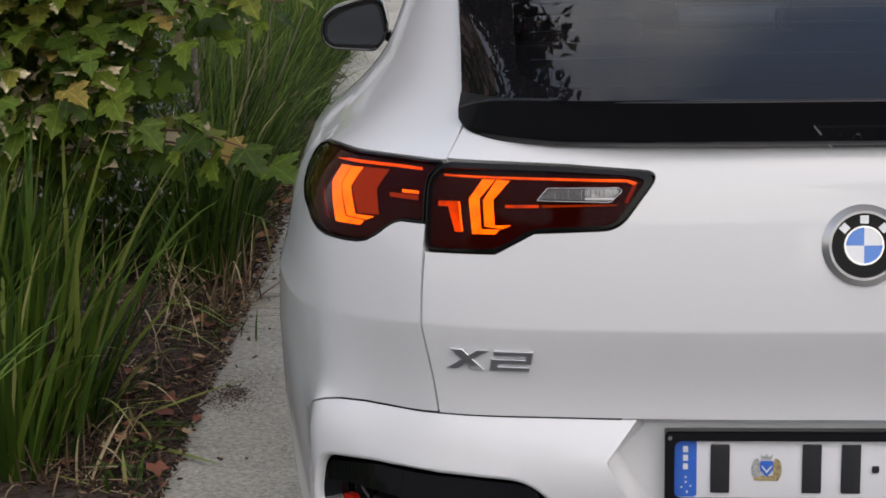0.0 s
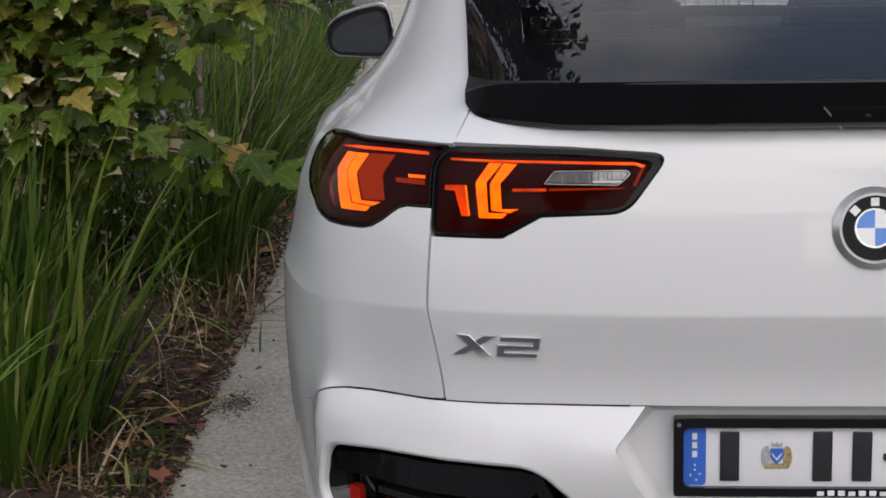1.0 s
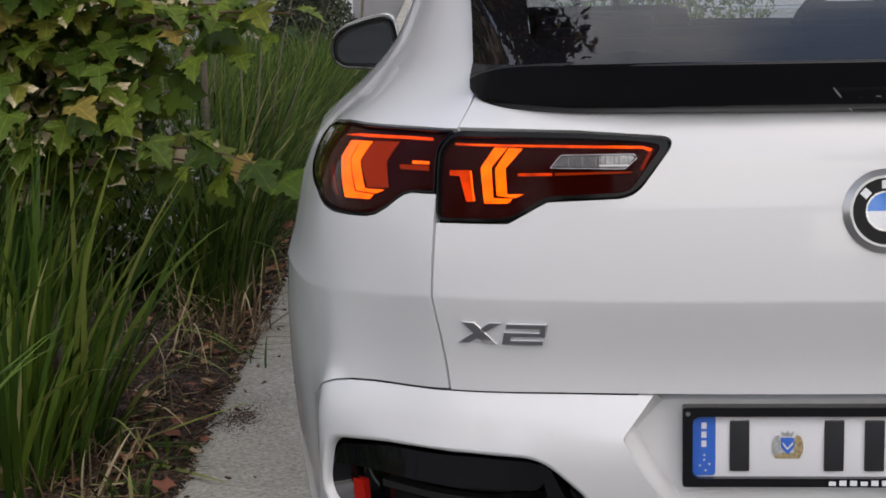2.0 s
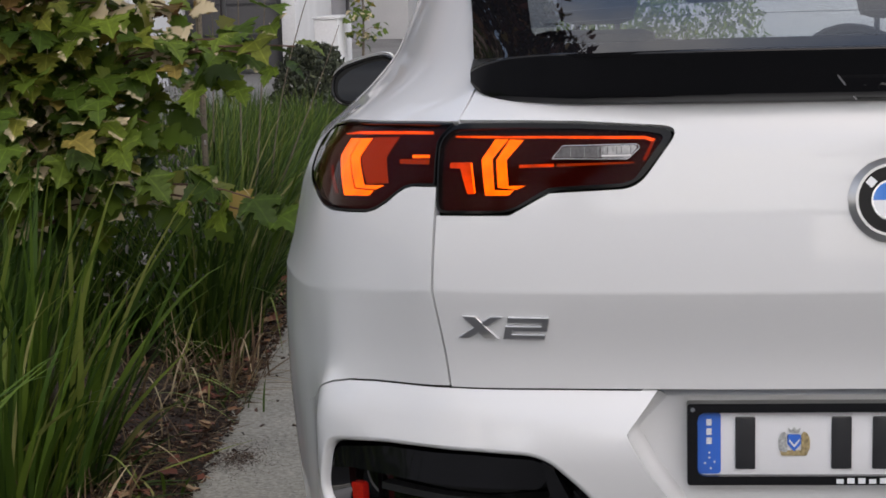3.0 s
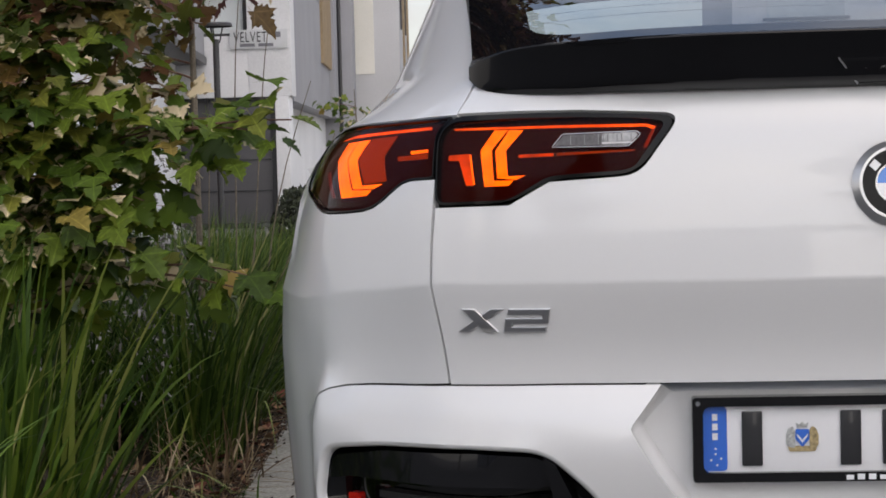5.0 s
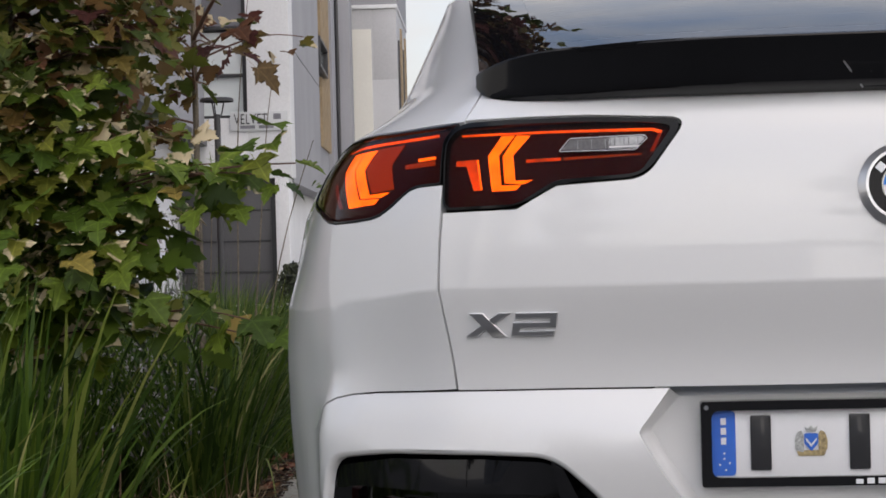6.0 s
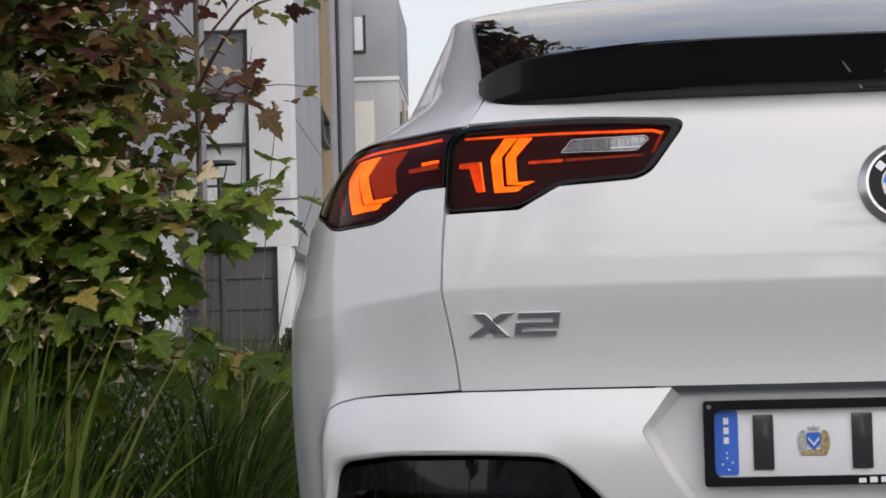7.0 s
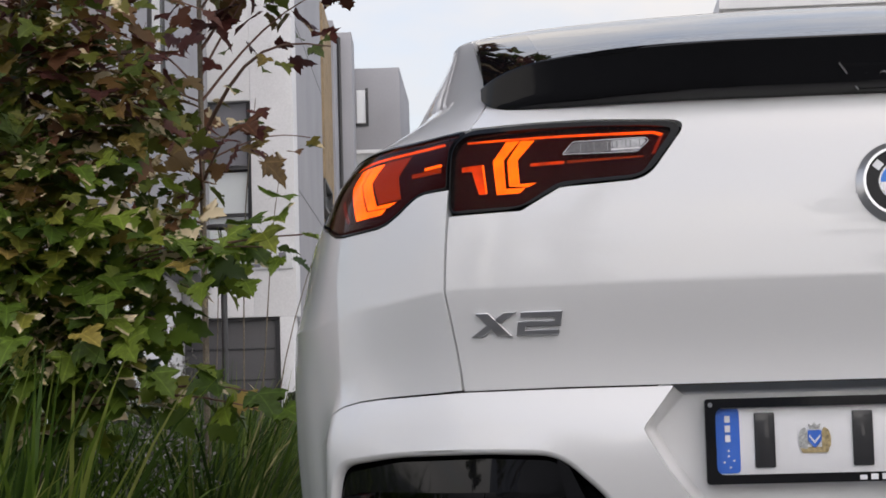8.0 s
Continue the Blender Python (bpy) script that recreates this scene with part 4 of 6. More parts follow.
part("screw", disc((-.2555, .031, .714), .0032, .002, (0, -1, 0), 12), CHROME, plate)
part("screw", disc((.2555, .031, .714), .0032, .002, (0, -1, 0), 12), CHROME, plate)


plate.location = (-.002, 0, .006)


# wheels
def wheel(x, y):
    side = math.copysign(1, x)
    prof = [(.20, -.10), (.29, -.115), (.335, -.10), (.348, -.06), (.350, 0), (.348, .06), (.335, .10), (.29, .115), (.20, .10)]
    rows = [[Vector((x + h * side, y + r * math.cos(a), .350 + r * math.sin(a))) for r, h in prof] for a in [2 * math.pi * k / 48 for k in range(49)]]
    tyre = part("wheel", loft(rows), RUBBER, car, "black tyre on a dark alloy rim", 50)
    part("rim", disc((x + side * .03, y, .35), .235, .06, (side, 0, 0), 48, .19, .01), DARK_CHROME, tyre)
    part("hub", disc((x + side * .03, y, .35), .05, .05, (side, 0, 0), 24, 0, .01), DARK_CHROME, tyre)
    part("brake_disc", disc((x - side * .02, y, .35), .16, .02, (side, 0, 0), 32), CHROME, tyre)
    for k in range(5):
        m = Matrix.Translation((x + side * .06, y, .35)) @ Matrix.Rotation(2 * math.pi * k / 5, 4, "X")
        part("spoke", boxed((-.015, -.025, .03), (.015, .025, .205), .008, m), DARK_CHROME, tyre)


for x in (-.77, .77):
    for y in WHEEL_Y:
        wheel(x, y)


# door mirrors
def door_mirror(sign):
    edge = [(1.081, 1.054), (1.074, 1.079), (1.046, 1.104), (.982, 1.125), (.934, 1.134), (.912, 1.129), (.900, 1.108), (.889, 1.046), (.906, 1.006), (.928, .983), (.986, .987), (1.049, .991), (1.073, 1.008), (1.082, 1.032)]
    pane = [(1.064, 1.027), (1.060, 1.063), (1.027, 1.090), (.982, 1.108), (.927, 1.118), (.913, 1.099), (.902, 1.022), (.918, 1.002), (1.049, 1.006)]
    edge, pane = [(a + .030, b - .024) for a, b in edge], [(a + .030, b - .024) for a, b in pane]
    edge, pane = rounded(edge, .02, 3), rounded(pane, .010, 3)

    def ring(loop, y, grow=0.0, dz=0.0):
        return [Vector((sign * a, y, b + dz)) for a, b in (shrunk(loop, -grow) if grow else loop)]
    body = part("door_mirror", loft([ring(edge, 2.640), ring(edge, 2.604), ring(edge, 2.600, -.003), ring(edge, 2.601, -.0075), ring(edge, 2.612, -.010)], True), GLOSS_BLACK, car, "black and white door mirror")
    part("cap", loft([ring(edge, 2.616, -.004, .0055), ring(edge, 2.612, -.0015, .0080), ring(edge, 2.63, -.0005, .0085), ring(edge, 2.67, -.001, .007), ring(edge, 2.71, -.008), ring(edge, 2.75, -.026), ring(edge, 2.775, -.045)], True, True), PAINT, body, "white mirror cap")
    bm = bmesh.new()
    bm.faces.new([bm.verts.new(p) for p in ring(pane, 2.6065)])
    bm.normal_update()
    if bm.faces[:][0].normal.y > 0:
        bmesh.ops.reverse_faces(bm, faces=bm.faces)
    part("mirror_glass", bm, MIRROR, body, "dark mirror glass")
    bm = bmesh.new()
    bm.faces.new([bm.verts.new(p) for p in ring(edge, 2.611, -.004)])
    part("mirror_backing", bm, SATIN_BLACK, body)
    a, b = sorted((sign * .82, sign * .935))
    part("mirror_foot", boxed((a, 2.65, .980), (b, 2.71, 1.010), .008), GLOSS_BLACK, body)


door_mirror(1)
door_mirror(-1)


# cabin
def seat(x, y):
    s = part("front_seat", boxed((x - .25, y - .25, .55), (x + .25, y + .25, .72), .05), FABRIC, car)
    part("backrest", boxed((x - .24, y - .42, .68), (x + .24, y - .26, 1.15), .06), FABRIC, s)
    part("headrest", boxed((x - .10, y - .44, 1.19), (x + .10, y - .33, 1.34), .045), FABRIC, s)
    for d in (-.05, .05):
        part("headrest_post", tube([(x + d, y - .385, 1.12), (x + d, y - .385, 1.24)], .007), CHROME, s)


seat(-.37, 2.55)
seat(.37, 2.55)
bench = part("rear_seat", boxed((-.62, 1.22, .60), (.62, 1.75, .74), .05), FABRIC, car)
part("backrest", boxed((-.62, 1.06, .70), (.62, 1.22, 1.17), .05), FABRIC, bench)
for x in (-.38, .38):
    part("headrest", boxed((x - .12, 1.08, 1.12), (x + .12, 1.18, 1.205), .03), FABRIC, bench)
part("luggage_cover", boxed((-.60, .22, 1.04), (.60, 1.05, 1.055), .005), FABRIC, car)
dash = part("dashboard", boxed((-.70, 2.98, .72), (.70, 3.42, 1.00), .06), FABRIC, car)
part("steering_wheel", disc((.37, 2.93, .98), .185, .03, (0, -1, .45), 32, .155, .01), MATT_BLACK, dash)
part("inside_mirror", boxed((-.115, 2.82, 1.228), (.022, 2.86, 1.285), .012), MATT_BLACK, car)


# ---- ground ----
CONCRETE = material("concrete", (.385, .365, .315), .85, grain=.22, grain_scale=60, stain=.18, stain_scale=2.2, bump=.12, bump_scale=220)
SOIL = material("dark_mulch_soil", (.050, .032, .023), .95, grain=.6, grain_scale=60, stain=.3, stain_scale=5, bump=1.0, bump_scale=50)
FIELD = material("grey_lane_ground", (.16, .155, .15), .9, grain=.2, grain_scale=40, stain=.25, stain_scale=.5, bump=.3, bump_scale=60)

# pale and dark stone flecks in the concrete
t = CONCRETE.node_tree
_p = t.nodes["Principled BSDF"]
_c, _v = t.nodes.new("ShaderNodeTexCoord"), t.nodes.new("ShaderNodeTexVoronoi")
_v.inputs["Scale"].default_value = 130
_r = t.nodes.new("ShaderNodeValToRGB")
_r.color_ramp.interpolation = "CONSTANT"
for _at, _k in ((.10, .62), (.22, 1.0), (.82, 1.28)):
    _e = _r.color_ramp.elements.new(_at)
    _e.color = (_k, _k, _k, 1)
_r.color_ramp.elements[0].color = (.62, .62, .62, 1)
_r.color_ramp.elements[-1].color = (1.4, 1.4, 1.36, 1)
_sep = t.nodes.new("ShaderNodeSeparateColor")
_m = t.nodes.new("ShaderNodeMix")
_m.data_type, _m.blend_type = "RGBA", "MULTIPLY"
_m.inputs[0].default_value = .55
t.links.new(_c.outputs["Object"], _v.inputs["Vector"])
t.links.new(_v.outputs["Color"], _sep.inputs[0])
t.links.new(_sep.outputs[0], _r.inputs[0])
t.links.new(_p.inputs["Base Color"].links[0].from_socket, _m.inputs[6])
t.links.new(_r.outputs[0], _m.inputs[7])
t.links.new(_m.outputs[2], _p.inputs["Base Color"])


def kerb_x(y):
    return -1.394 - .0625 * (y - 1.67)


def setting(name, bm, mat, angle=30):
    return tagged(part(name, bm, mat, None, "", angle), kind="structure")


bm = bmesh.new()
rings = [[(r * math.cos(a), 4 + r * math.sin(a), -.075) for a in [2 * math.pi * k / 48 for k in range(48)]] for r in (.5, 12, 40, 120, 900)]
setting("ground", loft(rings, True, False), FIELD)
bm = bmesh.new()
vs = [(kerb_x(-.1), -.1), (9, -.1), (9, 48), (kerb_x(48) - .6, 48)]
low = [bm.verts.new((x, y, -.09)) for x, y in vs]
top = [bm.verts.new((x, y, 0)) for x, y in vs]
bm.faces.new(top)
for i in range(4):
    bm.faces.new((low[i], low[(i + 1) % 4], top[(i + 1) % 4], top[i]))
es = [e for e in bm.edges if e.verts[0] in top and e.verts[1] in top]
bmesh.ops.bevel(bm, geom=es, offset=.006, segments=2, affect="EDGES")
setting("pavement", bm, CONCRETE)
setting("road", boxed((-60, -14, -.09), (60, -.104, -.006), .004), material("dark_asphalt", (.10, .10, .10), .85, grain=.3, grain_scale=150, stain=.2, stain_scale=1.2, bump=.5, bump_scale=220))
rows = []
for i in range(190):
    y = -.09 + i * .08
    row = []
    for j in range(34):
        x = kerb_x(y) + .004 - (j / 33) ** 1.5 * 3.6
        row.append((x, y, -.012 - .014 * (j == 0) + (.045 * noise.noise((x * 3, y * 3, 0)) + .02 * noise.noise((x * 11, y * 11, 3))) * min(1, j / 5) + .03 * min(1, j / 10)))
    rows.append(row)
setting("garden_bed", loft(rows), SOIL, 80)


# ---- litter on the bed ----
def scatter(name, count, mat, label, shape, seed):
    """Many small loose bits in one object."""
    rnd = random.Random(seed)
    verts, faces = [], []
    for _ in range(count):
        shape(rnd, verts, faces)
    me = bpy.data.meshes.new(name)
    me.from_pydata(verts, [], faces)
    return tagged(mesh_part(name, me, mat, None, label, 60), label, name.replace("_", " "), kind="stuff")


def add_chip(rnd, verts, faces, x, y, z, length, width, thick, wild=.25):
    a, tilt = rnd.uniform(0, 2 * math.pi), rnd.uniform(-wild, wild)
    m = Matrix.Translation((x, y, z)) @ Matrix.Rotation(a, 4, "Z") @ Matrix.Rotation(tilt, 4, "Y") @ Matrix.Rotation(rnd.uniform(-2 * wild, 2 * wild), 4, "X")
    b = len(verts)
    for dx, dy, dz in ((-1, -.6, 0), (.9, -1, 0), (1, .5, 0), (-.8, 1, 0), (-1, -.6, 1), (.9, -1, 1), (1, .5, 1), (-.8, 1, 1)):
        verts.append(tuple(m @ Vector(((dx + rnd.uniform(-.5, .3) * dx) * length / 2, (dy + rnd.uniform(-.6, .5) * dy) * width / 2, dz * thick * rnd.uniform(.5, 1.5)))))
    for q in ((0, 3, 2, 1), (4, 5, 6, 7), (0, 1, 5, 4), (1, 2, 6, 5), (2, 3, 7, 6), (3, 0, 4, 7)):
        faces.append(tuple(b + k for k in q))


def bark(rnd, verts, faces):
    y = rnd.uniform(.6, 7)
    x = kerb_x(y) - abs(rnd.gauss(0, .28))
    if rnd.random() < .005:
        x = kerb_x(y) + abs(rnd.gauss(0, .10))
    add_chip(rnd, verts, faces, x, y, rnd.uniform(.0, .028) if x < kerb_x(y) else .001, rnd.uniform(.006, .030), rnd.uniform(.003, .013), rnd.uniform(.0015, .004), .45)


def straw(rnd, verts, faces):
    y = rnd.uniform(.6, 6)
    x = kerb_x(y) - abs(rnd.gauss(.12, .22))
    add_chip(rnd, verts, faces, x, y, rnd.uniform(.005, .05), rnd.uniform(.03, .19), rnd.uniform(.002, .005), .0012)


def vary(name, stops, rough=.8):
    m = bpy.data.materials.new(name)
    m.use_nodes = True
    t = m.node_tree
    g = t.nodes.new("ShaderNodeNewGeometry")
    r = t.nodes.new("ShaderNodeValToRGB")
    els = r.color_ramp.elements
    while len(els) < len(stops):
        els.new(.5)
    for e, (at, c) in zip(els, stops):
        e.position, e.color = at, (*c, 1)
    t.links.new(g.outputs["Random Per Island"], r.inputs[0])
    t.links.new(r.outputs[0], t.nodes["Principled BSDF"].inputs["Base Color"])
    t.nodes["Principled BSDF"].inputs["Roughness"].default_value = rough
    return m


BARK = vary("bark_chips", [(0, (.016, .011, .008)), (.55, (.050, .027, .018)), (.85, (.12, .058, .035)), (.95, (.20, .10, .055)), (1, (.34, .25, .16))])
STRAW = vary("dry_straw", [(0, (.10, .055, .032)), (.6, (.25, .175, .095)), (1, (.46, .37, .23))])


def debris(rnd, verts, faces):
    f = rnd.random()
    x, y = -1.385 + rnd.gauss(0, .025 + .05 * f * f), 2.43 + rnd.gauss(0, .04 + .10 * f * f)
    add_chip(rnd, verts, faces, x, y, .001, rnd.uniform(.001, .006), rnd.uniform(.0008, .0024), .001, .1)


scatter("bark_mulch", 10500, BARK, "brown bark chips and dead leaves on the bed", bark, 4)
scatter("crumbled_mulch", 1500, BARK, "fine dark mulch crumbs spilled on concrete", debris, 6)


def flake(rnd, verts, faces):
    y = rnd.uniform(1.7, 6)
    x = kerb_x(y) - abs(rnd.gauss(.05, .2))
    b, a, r = len(verts), rnd.uniform(0, 6.28), rnd.uniform(.012, .034)
    m = Matrix.Translation((x, y, rnd.uniform(.02, .045))) @ Matrix.Rotation(a, 4, "Z") @ Matrix.Rotation(rnd.uniform(-.6, .6), 4, "X")
    for k in range(9):
        q = r * (1.0 if k % 2 == 0 else rnd.uniform(.45, .8))
        verts.append(tuple(m @ Vector((q * math.cos(k * .698), q * math.sin(k * .698), rnd.uniform(0, .4) * r))))
    verts.append(tuple(m @ Vector((0, 0, 0))))
    for k in range(9):
        faces.append((b + 9, b + k, b + (k + 1) % 9))


scatter("fallen_leaves", 130, vary("dead_leaves", [(0, (.10, .03, .02)), (.4, (.19, .06, .035)), (.7, (.28, .13, .06)), (1, (.40, .27, .15))]), "rust and tan dead leaves lying on the mulch", flake, 7)
scatter("dry_straw", 420, STRAW, "pale dry grass blades lying on the bed", straw, 5)


# ---- strappy grass ----
def blade_material(name, stops):
    m = vary(name, stops, .55)
    m.node_tree.nodes["Principled BSDF"].inputs["Specular IOR Level"].default_value = .2
    t = m.node_tree
    p = t.nodes["Principled BSDF"]
    tr = t.nodes.new("ShaderNodeBsdfTranslucent")
    src = p.inputs["Base Color"].links[0].from_socket
    t.links.new(src, tr.inputs[0])
    mix = t.nodes.new("ShaderNodeMixShader")
    mix.inputs[0].default_value = .25
    t.links.new(p.outputs[0], mix.inputs[1]), t.links.new(tr.outputs[0], mix.inputs[2])
    t.links.new(mix.outputs[0], t.nodes["Material Output"].inputs[0])
    return m


BLADES = blade_material("grass_blades", [(0, (.026, .056, .011)), (.45, (.072, .132, .018)), (.82, (.155, .230, .032)), (.95, (.26, .30, .07)), (1, (.44, .36, .19))])


# darker copy of BLADES: the far row's shade is put into its colour
FAR_SHADED_BLADES = blade_material("shaded_grass_blades", [(0, (.018, .038, .009)), (.45, (.048, .088, .014)), (.82, (.095, .150, .024)), (.95, (.16, .19, .045)), (1, (.30, .25, .13))])


def clump(x, y, count, height, seed, spread=.16, lean=.70, wide=1.0, mat=None, label="dark green strap-leaved grass clump in mulch", start=.20, aim=None):
    rnd = random.Random(seed)
    verts, faces = [], []
    for _ in range(count):
        a = rnd.uniform(0, 2 * math.pi)
        r = spread * math.sqrt(rnd.random())
        bx, by = x + r * math.cos(a), y + r * math.sin(a)
        out = a + rnd.gauss(0, .9) if aim is None else aim + rnd.gauss(0, .6)
        h = height * rnd.uniform(.55, 1.08)
        arch_ = rnd.betavariate(1.3, 2.6) * lean * 1.9
        if rnd.random() < .12:
            arch_ *= 2.0
        w = rnd.uniform(.0035, .0075) * wide
        side = Vector((-math.sin(out), math.cos(out), 0))
        tw = rnd.uniform(-.9, .9)
        b = len(verts)
        n = 7
        p, ang = Vector((bx, by, -.02)), abs(rnd.gauss(start * .6, start))
        for k in range(n + 1):
            f = k / n
            ww = w * (1 - f ** 3) * (.75 + .6 * f * (1 - f))
            s = (side * math.cos(tw * f) + Vector((math.cos(out), math.sin(out), 0)) * math.sin(tw * f)) * ww
            verts.append(tuple(p - s))
            verts.append(tuple(p + s))
            ang += arch_ * (.25 + 1.5 * f) / n * 1.25
            p = p + Vector((math.cos(out) * math.sin(ang), math.sin(out) * math.sin(ang), math.cos(ang))) * h * 1.12 / n
            p.z = max(p.z, .015)
        for k in range(n):
            faces.append((b + 2 * k, b + 2 * k + 1, b + 2 * k + 3, b + 2 * k + 2))
    me = bpy.data.meshes.new("grass_clump")
    me.from_pydata(verts, [], faces)
    ob = mesh_part("grass_clump", me, mat or BLADES, None, "", 80)
    return tagged(ob, label, "grass", "grass clumps along the path", "stuff")


rnd = random.Random(11)
for x, y, n, h in ((-1.80, 2.10, 90, .84), (-1.93, 2.00, 90, .86), (-1.98, 2.22, 90, .88), (-2.14, 2.12, 90, .90), (-2.10, 1.88, 90, .86), (-1.84, 1.88, 60, .62), (-2.30, 2.25, 90, .92), (-2.35, 1.95, 80, .9)):
    clump(x - .03, y, round(n * .85), h, rnd.randint(0, 9999), .13, .50, 2.0, start=.22)
clump(-1.84, 1.74, 46, .62, 87, .10, .55, 2.0, start=.25)
clump(-1.74, 1.84, 20, .40, 88, .08, .60, 1.8, start=.5, aim=0)
clump(-1.66, 1.66, 30, .20, 89, .12, .8, .7, STRAW, "dead straw-coloured grass tuft in mulch", 1.1)
clump(-1.60, 1.90, 26, .18, 90, .12, .8, .6, STRAW, "dead straw-coloured grass tuft in mulch", 1.1)
clump(-1.50, 1.66, 12, .12, 91, .06, .8, .9, start=.5, label="small green grass seedlings in mulch")
clump(-1.72, 2.12, 18, .46, 77, .06, .35, 2.0, start=.6, aim=0)
clump(-1.80, 3.36, 14, .40, 80, .08, .25, 1.5, start=.8, aim=-.2)
clump(-1.60, 3.50, 50, .30, 84, .12, .8, .7, STRAW, "dead straw-coloured grass tuft in mulch", 1.1)
clump(-1.88, 3.30, 50, .32, 85, .14, .8, .7, STRAW, "dead straw-coloured grass tuft in mulch", 1.0)
clump(-1.64, 3.25, 60, .30, 78, .14, .8, .7, STRAW, "dead straw-coloured grass tuft in mulch", 1.1)
clump(-1.80, 3.02, 50, .28, 79, .14, .8, .7, STRAW, "dead straw-coloured grass tuft in mulch", 1.1)
clump(-1.62, 2.55, 26, .22, 81, .16, .8, .6, STRAW, "dead straw-coloured grass tuft in mulch", 1.1)
clump(-1.55, 2.02, 10, .12, 82, .10, .8, .9, start=.5, label="small green grass seedlings in mulch")
clump(-1.52, 2.95, 14, .12, 83, .12, .8, .9, start=.5, label="small green grass seedlings in mulch")
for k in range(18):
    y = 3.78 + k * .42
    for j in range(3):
        clump(kerb_x(y) - .28 - j * .36 + rnd.uniform(-.07, .07), y + rnd.uniform(-.15, .15), 270 if k < 10 else 150, rnd.uniform(.80, .92) - .045 * (y - 3.3), rnd.randint(0, 9999), .16, .95 if j == 0 else .65, 1.15, FAR_SHADED_BLADES, start=.22, aim=.2 if j == 0 and k % 2 else None)


# ---- long blades arching out over the mulch ----
ARCH_GREEN = material("yellow_green_blade", (.20, .25, .055), .5, grain=.25, grain_scale=30)
ARCH_STRAW = material("straw_blade", (.42, .34, .20), .7, grain=.25, grain_scale=30)


def arching_blade(a, b, rise, width, mat, label):
    """A flat keeled blade from root a over a crown to tip b."""
    a, b = Vector(a), Vector(b)
    side = (b - a).cross(Vector((0, 0, 1))).normalized()
    rows = []
    for k in range(13):
        f = k / 12
        p = a.lerp(b, f) + Vector((0, 0, rise * 4 * f * (1 - f) + .5 * rise * f * (1 - f) ** 2))
        w = width * (.7 + .8 * f * (1 - f)) * (1 - f ** 4) + .0004
        rows.append([p - side * w, p - Vector((0, 0, .25 * w)), p + side * w])
    bm = loft(rows)
    ob = part("grass_blade", bm, mat, None, "", 80)
    return tagged(ob, label, "grass", "arching grass blades", "stuff")


GREEN_LABEL, STRAW_LABEL = "long yellow-green blade arching over brown mulch", "dry straw blade bent over brown mulch"
for a, b, rise, w, mat, label in (
        ((-1.98, 3.42, .03), (-1.56, 3.38, .09), .075, .0042, ARCH_GREEN, GREEN_LABEL), ((-1.88, 3.10, .03), (-1.44, 2.86, .06), .075, .0048, ARCH_GREEN, GREEN_LABEL),
        ((-1.84, 2.92, .03), (-1.42, 2.62, .05), .065, .0046, ARCH_GREEN, GREEN_LABEL), ((-1.80, 3.30, .02), (-1.50, 3.05, .03), .05, .0032, ARCH_GREEN, GREEN_LABEL),
        ((-1.72, 3.25, .02), (-1.55, 2.80, .02), .10, .0026, ARCH_STRAW, STRAW_LABEL), ((-1.86, 3.2, .02), (-1.66, 2.75, .02), .08, .0026, ARCH_STRAW, STRAW_LABEL),
        ((-1.74, 2.10, .02), (-1.53, 1.95, .03), .09, .0040, ARCH_GREEN, GREEN_LABEL), ((-1.70, 2.42, .02), (-1.47, 2.20, .02), .05, .0030, ARCH_STRAW, STRAW_LABEL),
        ((-1.68, 2.0, .02), (-1.50, 2.12, .02), .06, .0030, ARCH_STRAW, STRAW_LABEL), ((-1.66, 1.85, .02), (-1.50, 1.72, .02), .05, .0028, ARCH_STRAW, STRAW_LABEL),
        ((-1.64, 3.7, .02), (-1.50, 3.30, .02), .10, .0026, ARCH_STRAW, STRAW_LABEL), ((-1.62, 4.1, .02), (-1.48, 3.75, .03), .16, .0040, ARCH_GREEN, GREEN_LABEL)):
    arching_blade(a, b, rise, w, mat, label)


